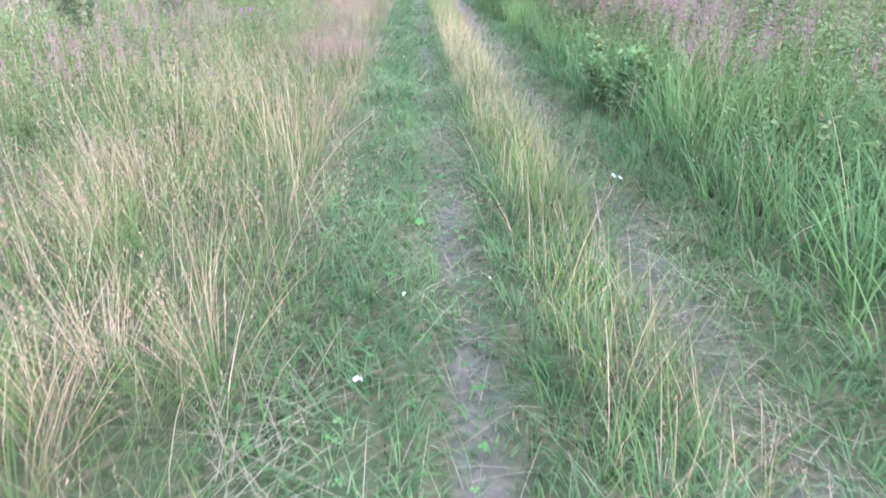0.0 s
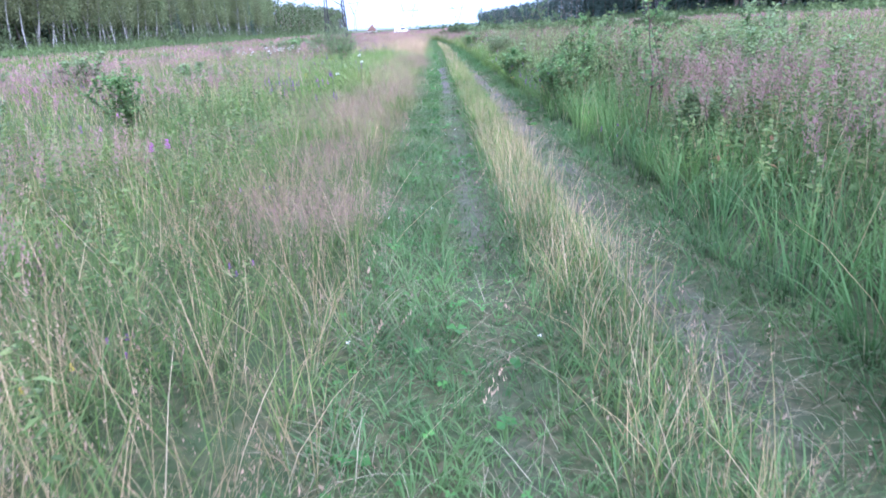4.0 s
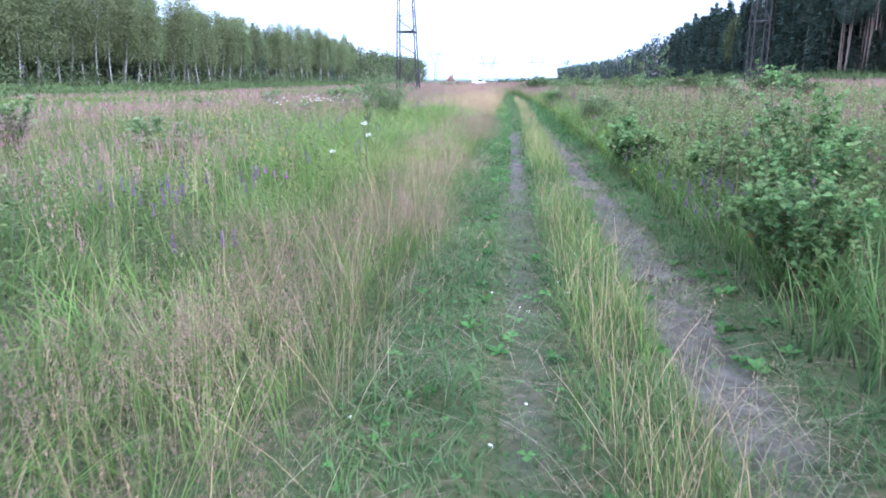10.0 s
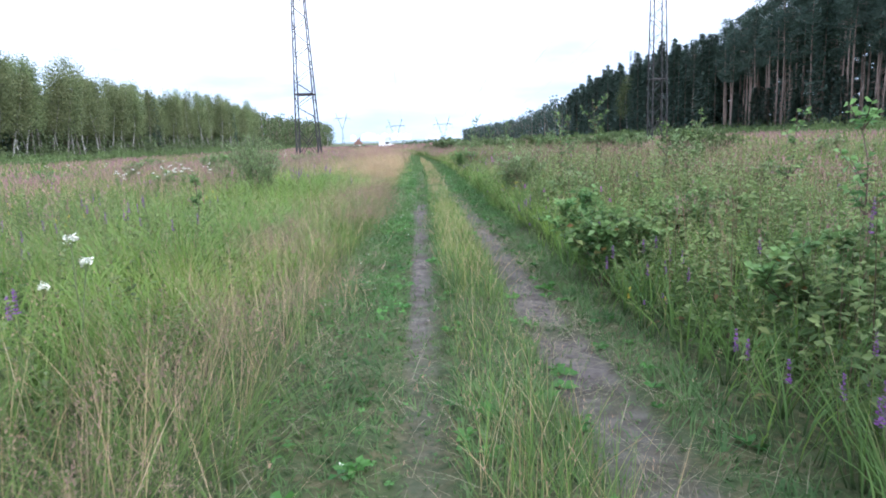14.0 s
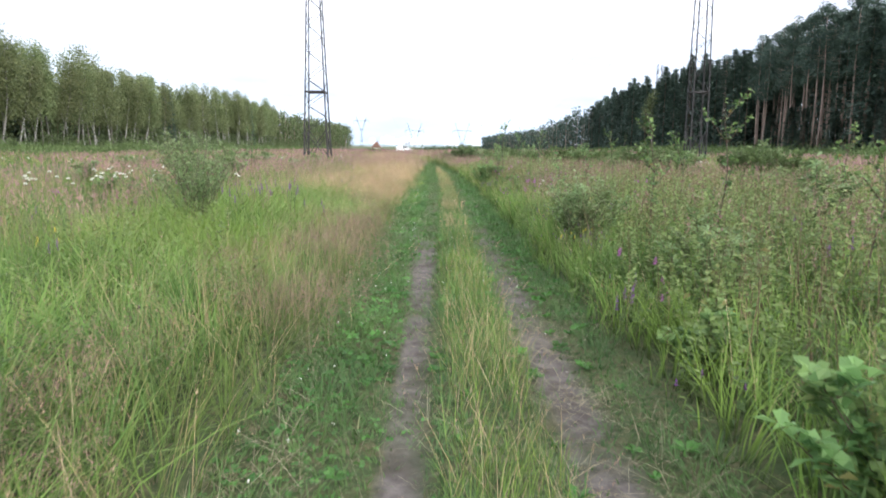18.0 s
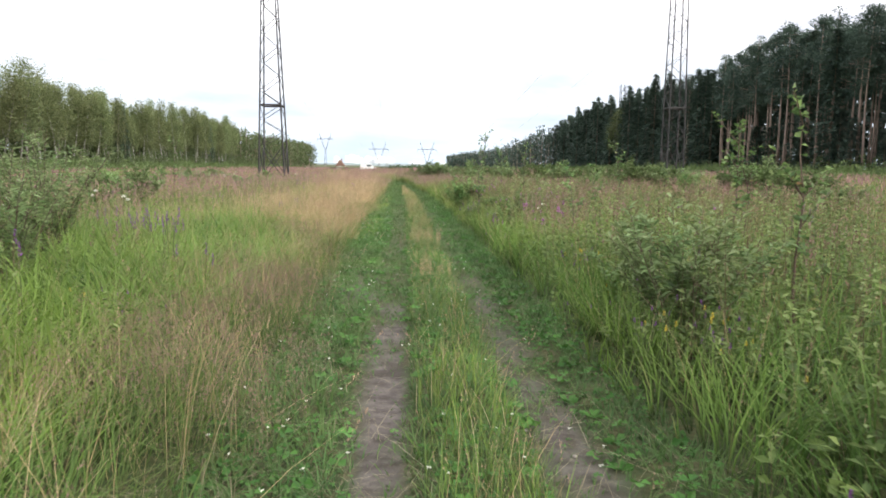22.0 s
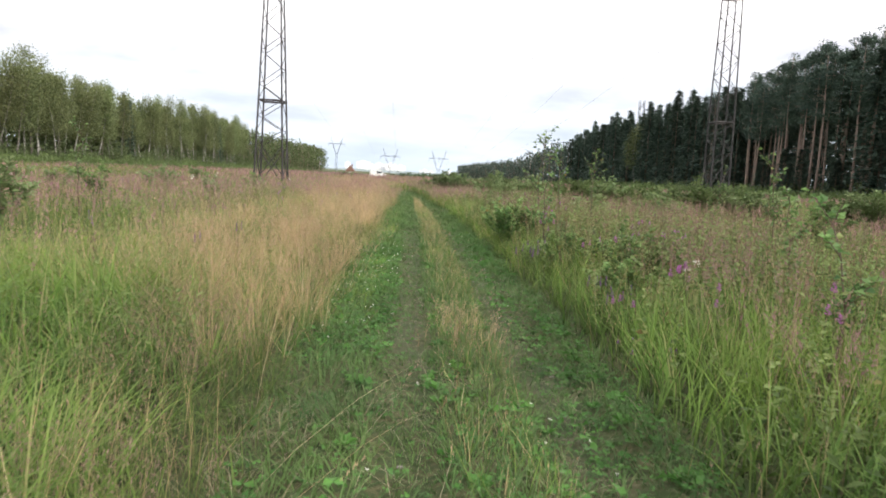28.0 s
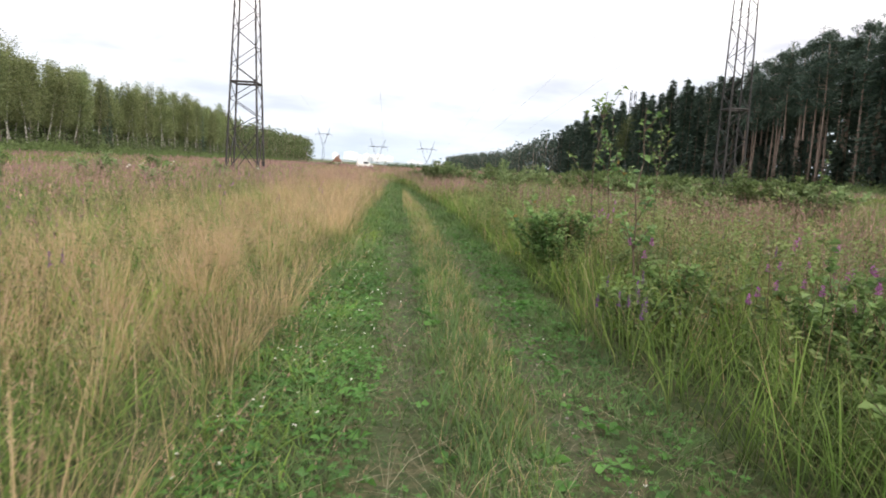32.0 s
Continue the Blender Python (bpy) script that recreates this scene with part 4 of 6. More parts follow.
def build_block(x, wide, tall):
    y = 3050.0 + (x % 7) * 12
    z = float(ground_z(x, y))
    b = thing("apartment_building", x, y, "pale high-rise apartment building on the distant horizon", "building", "distant town", z=z)
    part("wall", box(Heap(), -wide / 2, wide / 2, -9, 9, -2, tall).mesh("wall", M_FACADE), b)
    part("roof", box(Heap(), -wide / 5, wide / 6, -5, 5, tall + 0.01, tall + 5).mesh("roof", M_FACADE), b, "lift house on the flat roof")
    n = max(3, int(wide / 9))
    for k in range(n):
        cx = -wide / 2 + (k + 0.5) * wide / n
        w = part("window", box(Heap(), cx - 1.2, cx + 1.2, -9.3, -9.02, 6, tall - 4).mesh("window", M_PANE), b, "column of dark window panes")


for k, (px0, px1, top) in enumerate([(608, 617, 288), (628, 651, 283), (652, 659, 291), (660, 672, 286), (673, 679, 290), (680, 696, 286), (697, 713, 288), (738, 743, 295), (744, 752, 290), (753, 766, 295), (785, 797, 293), (798, 806, 297)]):
    mid = ((px0 + px1) / 2 - 784) / 1162 + 0.048
    build_block(mid * 3015, (px1 - px0) * 2.58, (308 - top) * 1.5 + 8)


def build_house(x, y):
    b = thing("small_house", x, y, "white plastered house with a brown pitched roof", "house")
    part("wall", box(Heap(), -2.6, 2.6, -3, 3, -0.3, 5.6).mesh("wall", M_PLASTER), b)
    h = Heap()
    v = [(-3, -3.4, 5.6), (3, -3.4, 5.6), (0, -3.4, 9.2), (-3, 3.4, 5.6), (3, 3.4, 5.6), (0, 3.4, 9.2)]
    h.add(v, [3, 3, 4, 4, 4], [0, 1, 2, 3, 5, 4, 0, 2, 5, 3, 1, 4, 5, 2, 0, 3, 4, 1], 0.5, 0.5)
    roof = part("roof", h.mesh("roof", M_ROOF), b)
    part("chimney", box(Heap(), 0.6, 1.2, -0.4, 0.3, 7.0, 10.0).mesh("chimney", M_ROOF), roof)
    for wx in (-1.3, 1.3):
        part("window", box(Heap(), wx - 0.5, wx + 0.5, -3.06, -3.01, 2.6, 4.2).mesh("window", M_PANE), b)


build_house(-37.0, 420.0)


def build_car(x, y):
    z = float(ground_z(x, y))
    car = thing("parked_van", x, y, "white van parked far down the clearing", "van", z=z, turn=0.1)
    bm = bmesh.new()
    prof = [(-2.2, 0.35), (-2.25, 1.0), (-2.1, 1.95), (0.9, 2.0), (1.5, 1.25), (2.3, 1.05), (2.35, 0.4)]
    faces = []
    for yy in (-0.95, 0.95):
        faces.append([bm.verts.new((px, yy, pz)) for px, pz in prof])
    bm.faces.new(faces[0])
    bm.faces.new(faces[1][::-1])
    for k in range(len(prof)):
        j = (k + 1) % len(prof)
        bm.faces.new((faces[0][j], faces[0][k], faces[1][k], faces[1][j]))
    bmesh.ops.recalc_face_normals(bm, faces=bm.faces)
    bmesh.ops.bevel(bm, geom=list(bm.edges), offset=0.07, segments=2, affect="EDGES")
    me = bpy.data.meshes.new("body")
    bm.to_mesh(me)
    bm.free()
    me.materials.append(M_PAINT)
    part("body", me, car)
    for sy in (-1, 1):
        part("side_window", box(Heap(), -0.4, 0.95, sy * 0.96 - 0.01, sy * 0.96 + 0.01, 1.3, 1.8).mesh("side_window", M_GLASS), car)
        for wx in (-1.4, 1.5):
            h = Heap()
            tube(h, [(wx, sy * 0.98, 0.36), (wx, sy * 0.74, 0.36)], 0.36, 14)
            part("wheel", h.mesh("wheel", M_TYRE), car)


build_car(-9.9, 215.0)


# ---- shrubs and saplings ----
def arch(r, base, az, out, tall, n=7):
    """A stem that rises and arches outwards."""
    f = np.linspace(0, 1, n)
    wig = r.normal(0, 0.02, (n, 3)) * f[:, None]
    return np.stack([base[0] + math.cos(az) * out * f**1.6, base[1] + math.sin(az) * out * f**1.6, tall * f], -1) + wig


def stem_leaves(heap, r, spine, count, length, width, start=0.25, rise=0.45, rnd_hi=1.0):
    f = r.uniform(start, 1.0, count)
    k = np.linspace(0, 1, len(spine))
    p = np.stack([np.interp(f, k, spine[:, a]) for a in range(3)], -1)
    az = r.uniform(0, 6.283, count)
    way = np.stack([np.cos(az), np.sin(az), rise + r.normal(0, 0.35, count)], -1)
    way /= np.linalg.norm(way, axis=1, keepdims=True)
    leaves(heap, p, way, length * r.uniform(0.6, 1.25, count), width * r.uniform(0.7, 1.2, count), r.random(count) * rnd_hi, fold=0.18, along=np.repeat(f, 4), nose=0.55)


def build_shrub(name, x, y, tall, wide, stems, per_stem, leaf, mat, label, seed, twig=0.006, start=0.2):
    r = np.random.default_rng(seed)
    ob = thing(name, x, y, label, "shrub")
    for k in range(stems):
        wood, green = Heap(), Heap()
        az, q = r.uniform(0, 6.283), math.sqrt(r.random())
        spine = arch(r, (0.12 * math.cos(az) * q, 0.12 * math.sin(az) * q, 0), az, wide / 2 * q, tall * (1.05 - 0.35 * q) * r.uniform(0.75, 1.08))
        tube(wood, spine, np.linspace(twig, twig * 0.3, len(spine)), 4)
        stem_leaves(green, r, spine, per_stem, leaf[0], leaf[1], start)
        for j in range(3):
            i = int(r.integers(2, len(spine) - 1))
            az2, ln = r.uniform(0, 6.283), tall * r.uniform(0.12, 0.28)
            twigline = spine[i] + np.linspace(0, 1, 4)[:, None] * [math.cos(az2) * ln * 0.7, math.sin(az2) * ln * 0.7, ln * 0.8]
            tube(wood, twigline, np.linspace(twig * 0.5, twig * 0.2, 4), 3)
            stem_leaves(green, r, twigline, per_stem // 3, leaf[0], leaf[1], 0.1)
        stem = part("stem", wood.mesh("stem", M_TWIG), ob)
        part("foliage", green.mesh("foliage", mat), stem)
    return ob


WILLOW, BROAD = (0.085, 0.026), (0.062, 0.050)
W_LABEL = "grey-green willow shrub with narrow leaves among tall grass"
B_LABEL = "leafy green birch sapling bush beside the track"
build_shrub("willow_shrub", 3.62, 57.47, 1.70, 2.39, 22, 80, (0.13, 0.045), M_WILLOW, W_LABEL, 5, 0.010)
build_shrub("birch_sapling", 2.58, 17.09, 1.56, 0.82, 13, 80, (0.062, 0.050), M_BROAD, B_LABEL, 9)
build_shrub("birch_sapling", 3.30, 13.78, 1.25, 1.10, 13, 80, (0.055, 0.044), M_BROAD, B_LABEL, 10)
build_shrub("birch_sapling", 2.54, 18.83, 0.90, 0.94, 14, 70, BROAD, M_BROAD, B_LABEL, 15)
build_shrub("birch_sapling", 2.95, 21.78, 0.98, 1.02, 14, 70, BROAD, M_BROAD, B_LABEL, 16)
build_shrub("willow_shrub", 2.50, 10.66, 0.95, 0.80, 12, 60, WILLOW, M_WILLOW, W_LABEL, 17)
build_shrub("willow_shrub", 3.40, 12.10, 1.60, 1.30, 16, 80, WILLOW, M_WILLOW, W_LABEL, 18)
build_shrub("willow_shrub", 4.40, 8.83, 1.65, 1.40, 16, 80, WILLOW, M_WILLOW, W_LABEL, 19)
build_shrub("birch_sapling", 2.33, 40.07, 0.78, 0.83, 13, 65, BROAD, M_BROAD, B_LABEL, 20)
build_shrub("birch_sapling", 2.88, 38.67, 0.87, 0.92, 13, 65, BROAD, M_BROAD, B_LABEL, 21)
build_shrub("willow_shrub", 2.70, 41.67, 0.83, 0.92, 13, 65, WILLOW, M_WILLOW, W_LABEL, 22)
build_shrub("birch_sapling", 3.25, 17.64, 1.02, 1.07, 13, 65, BROAD, M_BROAD, B_LABEL, 23)
build_shrub("willow_shrub", 2.61, 25.87, 0.89, 0.85, 13, 65, WILLOW, M_WILLOW, W_LABEL, 24)
THICKET = [(-16.5, 205, 1.7, 3.5), (-18.5, 206, 1.5, 3.0)]
for k in range(24):
    THICKET.append((1.0 + 0.62 * k + rng.normal(0, 0.3), 82 - 1.5 * k + rng.normal(0, 1.2), rng.uniform(1.35, 1.85), rng.uniform(2.0, 2.8)))
for k, (sx, sy, h, w) in enumerate(THICKET):
    build_shrub("willow_shrub", sx, sy, h, w, 26, 60, (0.16, 0.065), M_THICKET if k % 3 else M_WILLOW, "green willow thicket out in the meadow", 100 + k, 0.012, 0.02)


build_shrub("birch_sapling", 1.62, 5.75, 0.76, 0.6, 16, 60, (0.055, 0.040), M_BROAD, "small leafy bush in the lush verge", 11)
build_shrub("birch_sapling", 1.82, 15.1, 0.90, 0.85, 26, 75, (0.052, 0.042), M_BROAD, "dense broad-leaved bush leaning over the rut", 8)
build_shrub("birch_sapling", 2.30, 16.2, 1.12, 1.1, 26, 80, (0.052, 0.042), M_BROAD, B_LABEL, 9)
build_shrub("birch_sapling", 1.80, 20.95, 0.72, 1.0, 22, 50, (0.085, 0.066), M_BROAD, "low broad-leaved bush at the rut's edge", 12)
build_shrub("birch_sapling", 1.95, 22.3, 0.82, 0.8, 18, 44, (0.085, 0.062), M_BROAD, "dark large-leaved bush beside the rut", 15)
build_shrub("burdock", 2.02, 24.35, 0.46, 0.55, 16, 24, (0.085, 0.062), M_BROAD, "large-leaved burdock-like clump beside the rut", 14, 0.006, 0.1)
build_shrub("willow_shrub", 2.12, 28.6, 1.28, 0.95, 20, 62, WILLOW, M_WILLOW, W_LABEL, 3, 0.006, 0.15)
build_shrub("willow_shrub", 2.25, 29.9, 1.00, 0.8, 11, 60, WILLOW, M_WILLOW, W_LABEL, 24, 0.006, 0.2)
build_shrub("willow_shrub", 1.92, 42.9, 1.20, 1.05, 30, 90, BROAD, M_BROAD, "dark green rounded shrub at the track's edge", 6, 0.006, 0.05)
build_shrub("willow_shrub", 2.75, 38.8, 1.00, 1.2, 16, 60, BROAD, M_BROAD, "dark leafy shrub among tall weeds", 7, 0.006, 0.05)
build_shrub("birch_sapling", 2.35, 37.3, 0.70, 0.9, 14, 55, BROAD, M_BROAD, "dark leafy bush shading the verge", 30, 0.006, 0.05)
build_shrub("birch_sapling", 1.85, 40.1, 0.55, 0.6, 12, 55, (0.05, 0.036), M_BROAD, "low bush with reddening leaves", 31)
build_shrub("willow_shrub", -4.35, 32.6, 1.95, 2.0, 34, 75, (0.085, 0.018), M_WILLOW, "tall feathery grey-green willow bush in the meadow", 1, 0.008, 0.12)
build_shrub("willow_shrub", -3.75, 30.8, 1.70, 1.6, 26, 70, (0.085, 0.018), M_WILLOW, "feathery grey-green willow bush in the meadow", 2, 0.008, 0.12)
for k, (sx, sy, h, w) in enumerate([(4.93, 14.5, 1.77, 1.4), (3.82, 17.33, 1.49, 1.2), (5.8, 11.72, 1.85, 1.5), (-4.88, 14.14, 1.39, 1.3), (-5.6, 11.52, 1.3, 1.2), (5.66, 18.11, 1.49, 1.6)]):
    build_shrub("birch_sapling", sx, sy, h, w, 13, 90, (0.058, 0.042), M_BROAD if k % 2 else M_WILLOW, "leafy light green sapling clump above the tall weeds", 1300 + k)
# shrubs scattered over the open field
for k in range(46):
    left = k % 2
    sx, sy = (-rng.uniform(5.5, 19) if left else rng.uniform(4.4, 17)), rng.uniform(10, 78)
    build_shrub("willow_shrub" if k % 3 else "birch_sapling", sx, sy, rng.uniform(0.9, 1.55), rng.uniform(0.9, 1.9), 8, 60, (0.15, 0.055), M_WILLOW if k % 3 else M_BROAD, "low green shrub out in the tall meadow", 1200 + k, 0.007, 0.15)


def build_sapling(x, y, tall, seed, leafy=26):
    """A thin young birch: one bent stem, a few side twigs, leaves mostly towards the top."""
    r = np.random.default_rng(seed)
    ob = thing("young_birch", x, y, "thin young birch with sparse leaves, some turning red", "sapling", "young birches")
    wood, green = Heap(), Heap()
    spine = arch(r, (0, 0, 0), r.uniform(0, 6.283), tall * 0.10, tall, 9) + np.stack([0.03 * np.sin(np.linspace(0, 7, 9) + seed), 0.03 * np.cos(np.linspace(0, 6, 9)) - 0.03, np.zeros(9)], -1)
    tube(wood, spine, np.linspace(0.012, 0.003, 9), 5)
    stem_leaves(green, r, spine, leafy, 0.075, 0.058, 0.45, 0.2)
    for j in range(7):
        i = int(r.integers(3, 8))
        az, ln = r.uniform(0, 6.283), tall * r.uniform(0.12, 0.25)
        tw = spine[i] + np.linspace(0, 1, 5)[:, None] * [math.cos(az) * ln * 0.6, math.sin(az) * ln * 0.6, ln * 0.75]
        tube(wood, tw, np.linspace(0.006, 0.002, 5), 4)
        stem_leaves(green, r, tw, leafy // 2, 0.07, 0.055, 0.15, 0.2)
    part("stem", wood.mesh("stem", M_TWIG), ob)
    part("foliage", green.mesh("foliage", M_BROAD), ob)


for k, (sx, sy, h) in enumerate([(2.1, 11.4, 1.85), (2.35, 11.8, 1.8), (2.46, 43.5, 2.4), (2.03, 40.5, 1.95), (3.08, 28.88, 1.97), (3.43, 27.69, 2.08), (3.53, 30.96, 1.89), (5.55, 40.47, 2.02), (3.34, 45.47, 2.3), (3.99, 45.07, 2.21), (3.21, 19.5, 1.53), (4.14, 26.04, 1.61), (5.18, 33.57, 1.84), (4.08, 37.47, 1.47), (-6.41, 43.47, 2.12), (6.66, 30.77, 1.93), (4.31, 22.63, 1.53), (7.39, 46.47, 2.02), (-3, 23.91, 1.1), (2.88, 34.78, 1.38)]):
    build_sapling(sx, sy, h, 300 + k)


# ---- flowering plants ----
def build_spike(x, y, tall, mat, label, seed, spikes=3, length=0.09, wide=0.011):
    """Upright stems, each ending in a dense flower spike."""
    r = np.random.default_rng(seed)
    ob = thing("flowering_plant", x, y, label, "wildflower", "wildflowers", turn=r.uniform(0, 6.28))
    for k in range(spikes):
        az, q = r.uniform(0, 6.283), r.uniform(0, 0.10)
        spine = arch(r, (math.cos(az) * q, math.sin(az) * q, 0), az, 0.08, tall * r.uniform(0.8, 1.05), 5)
        st, lv, fl = Heap(), Heap(), Heap()
        tube(st, spine, 0.0025, 4)
        stem = part("stem", st.mesh("stem", M_STEM), ob)
        stem_leaves(lv, r, spine, 8, 0.07, 0.016, 0.1)
        part("foliage", lv.mesh("foliage", M_FORB), stem)
        tip = spine[-1]
        n = 46
        f = r.random(n)
        az2 = r.uniform(0, 6.283, n)
        p = tip + np.stack([0 * f, 0 * f, (f - 0.6) * length], -1)
        way = np.stack([np.cos(az2), np.sin(az2), 0.5 + 0 * f], -1)
        way /= np.linalg.norm(way, axis=1, keepdims=True)
        leaves(fl, p, way, wide * (1.3 - 0.7 * f), 0.009, r.random(n))
        part("flower", fl.mesh("flower", mat), stem, "")


def build_umbel(x, y, tall, seed, heads=2):
    """White umbels on branching stems."""
    r = np.random.default_rng(seed)
    ob = thing("white_umbel", x, y, "tall umbel plant with flat white flower heads", "wildflower", "white umbels")
    for k in range(heads):
        az = r.uniform(0, 6.283)
        spine = arch(r, (0, 0, 0), az, 0.03 + 0.07 * k, tall * (1 - 0.07 * k), 5)
        st, fl = Heap(), Heap()
        tube(st, spine, 0.004, 4)
        n, tip = 44, spine[-1]
        q, a = 0.030 * np.sqrt(r.random(n)), r.uniform(0, 6.283, n)
        p = tip + np.stack([q * np.cos(a), q * np.sin(a), 0.02 - q * 0.4 + r.normal(0, 0.010, n)], -1)
        for j in range(8):
            b = j / 8 * 6.283
            tube(st, [tip - [0, 0, 0.04], tip + [0.04 * math.cos(b), 0.04 * math.sin(b), 0.01]], 0.0012, 3)
        way = np.stack([np.cos(a), np.sin(a), 0.6 + 0 * a], -1)
        leaves(fl, p, way / np.linalg.norm(way, axis=1, keepdims=True), 0.018, 0.016, r.random(n))
        stem = part("stem", st.mesh("stem", M_STEM), ob)
        part("flower", fl.mesh("flower", M_WHITE), stem, "flat white flower head")


P_LABEL = "wild plant with dark violet flower spikes in the grass"
G_LABEL = "wild plant with bright magenta flower heads in the grass"
SPOTS = [(-3.46, 33.29, 0.75, 0), (-3.33, 33.48, 0.74, 0), (-3.6, 33.1, 0.7, 0), (-3.19, 33.2, 0.66, 0), (1.9, 16.17, 0.58, 0), (2.24, 15.86, 0.62, 0), (2.35, 16.32, 0.65, 0), (2.08, 40.47, 0.86, 1), (-2.36, 31.15, 0.97, 0), (-2.55, 28.88, 0.92, 0), (1.58, 16.4, 0.39, 0), (1.6, 17.72, 0.44, 0), (1.75, 17.25, 0.45, 0), (2.01, 17.48, 0.49, 0), (2.42, 39.07, 0.74, 1), (2.7, 38.67, 0.78, 1), (2.79, 38.97, 0.74, 1), (1.87, 36.27, 0.46, 1), (1.64, 39.27, 0.51, 0), (1.78, 39.67, 0.55, 0), (1.96, 37.07, 0.51, 0), (1.55, 21.35, 0.42, 0), (1.76, 21.52, 0.47, 0), (2.02, 21.35, 0.42, 0), (-2.22, 16.17, 0.7, 0), (-2.41, 17.09, 0.73, 1), (-3.03, 16.48, 0.74, 0), (-1.96, 14.5, 0.59, 0), (-1.62, 29.84, 0.73, 0), (-2.91, 32.17, 0.92, 0), (1.81, 16.09, 0.56, 0), (2.02, 25.62, 0.34, 1), (2.7, 34.5, 0.83, 1)]
for sx, sy, n, h, mag in ((-2.6, 15.4, 6, 0.72, 0), (-3.3, 22.4, 5, 0.9, 0), (-2.2, 30.9, 3, 0.9, 0), (1.6, 16.7, 4, 0.5, 0), (-3.15, 32.4, 5, 0.80, 0), (3.55, 40.1, 9, 0.85, 1), (1.75, 20.0, 5, 0.46, 0), (1.60, 24.9, 3, 0.42, 0), (2.5, 36.0, 4, 0.72, 1), (2.0, 36.6, 3, 0.5, 0), (2.9, 44.0, 6, 0.9, 1), (1.75, 39.6, 4, 0.5, 0)):
    for k in range(n):
        SPOTS.append((sx + rng.normal(0, 0.16), sy + rng.normal(0, 0.3), h * rng.uniform(0.85, 1.1), mag))
for k in range(96):
    side = rng.random() < 0.62
    SPOTS.append((rng.uniform(-9.0, -1.6) if side else rng.uniform(1.7, 6.0), rng.uniform(6, 62), rng.uniform(0.55, 0.95), int(rng.random() < 0.35)))
for k, (sx, sy, h, mag) in enumerate(SPOTS):
    build_spike(sx, sy, h, M_MAGENTA if mag else M_PURPLE, G_LABEL if mag else P_LABEL, 500 + k, 4 if k < 4 else 3 if k < 40 else 2, 0.11 if mag == 0 else 0.07, 0.016 if mag == 0 else 0.024)
# low plants with violet tops and yellow flowers
for k in range(64):
    sx, sy = (-1.3 - rng.uniform(0, 1.2), rng.uniform(4.5, 9.5)) if k >= 54 else (1.6 + rng.uniform(0, 0.9), rng.uniform(11, 46)) if k < 26 else (-1.6 - rng.uniform(0, 1.0), rng.uniform(24, 31)) if k < 34 else (1.95 + rng.normal(0, 0.2), 28.2 + rng.normal(0, 0.35)) if k < 46 else (2.05 + rng.normal(0, 0.15), 31.2 + rng.normal(0, 0.3))
    build_spike(sx, sy, rng.uniform(0.22, 0.42) if k < 34 or k > 53 else rng.uniform(0.42, 0.58), M_YELLOW if k % 3 == 0 else M_PURPLE, "low wildflower with small yellow and violet blossoms", 700 + k, 3, 0.035, 0.010)
for k in range(12):
    build_spike(-rng.uniform(3.0, 7), rng.uniform(18, 27), rng.uniform(0.55, 0.75), M_YELLOW, "yellow-flowered meadow plant in the tall grass", 760 + k, 4, 0.05, 0.012)
UMBELS = [(-1.80, 18.5, 0.92), (-2.50, 19.3, 0.55), (2.85, 37.0, 0.65)]
for k in range(22):
    UMBELS.append((-7.4 + rng.normal(0, 1.1), 35.6 + rng.normal(0, 1.4), rng.uniform(0.8, 0.98)))
for k in range(12):
    UMBELS.append((-rng.uniform(6, 20), rng.uniform(40, 70), rng.uniform(0.85, 1.0)))
for k, (sx, sy, h) in enumerate(UMBELS):
    build_umbel(sx, sy, h, 800 + k, 1 if k == 1 else 2)


# ---- small things on the track ----
def build_lump(name, x, y, size, mat, label, category, group, seed):
    r = np.random.default_rng(seed)
    bm = bmesh.new()
    bmesh.ops.create_icosphere(bm, subdivisions=2, radius=size)
    for v in bm.verts:
        v.co *= 1 + 0.35 * (noise.noise(v.co * (2.2 / size) + Vector((seed, 0, 0))))
        v.co.z *= 0.62
    me = bpy.data.meshes.new(name)
    bm.to_mesh(me)
    bm.free()
    me.materials.append(mat)
    ob = new(name, me)
    ob.location = (x, y, float(ground_z(x, y)) + size * 0.33)
    ob.rotation_euler = (0, 0, r.uniform(0, 6.28))
    tagged(ob, label, category, group)


for k, (sx, sy, s) in enumerate([(0.82, 15.55, 0.045), (0.9, 15.59, 0.035), (0.95, 15.58, 0.05), (1.07, 15.52, 0.04), (1.18, 15.63, 0.045), (0.76, 15.71, 0.03), (1.02, 15.78, 0.03), (1.26, 15.48, 0.03)]):
    build_lump("earth_clod", sx, sy, s, M_SOIL_LUMP, "dark lump of dug-up soil lying in the rut", "clod", "soil clods in the rut", 900 + k)
for k in range(40):
    right = rng.random() < 0.6
    sy = rng.uniform(20, 44)
    build_lump("pebble", (1.0 if right else 0.0) + rng.normal(0, 0.09), sy, rng.uniform(0.007, 0.018), M_PEBBLE, "small grey pebble in the rut", "pebble", "pebbles in the ruts", 950 + k)


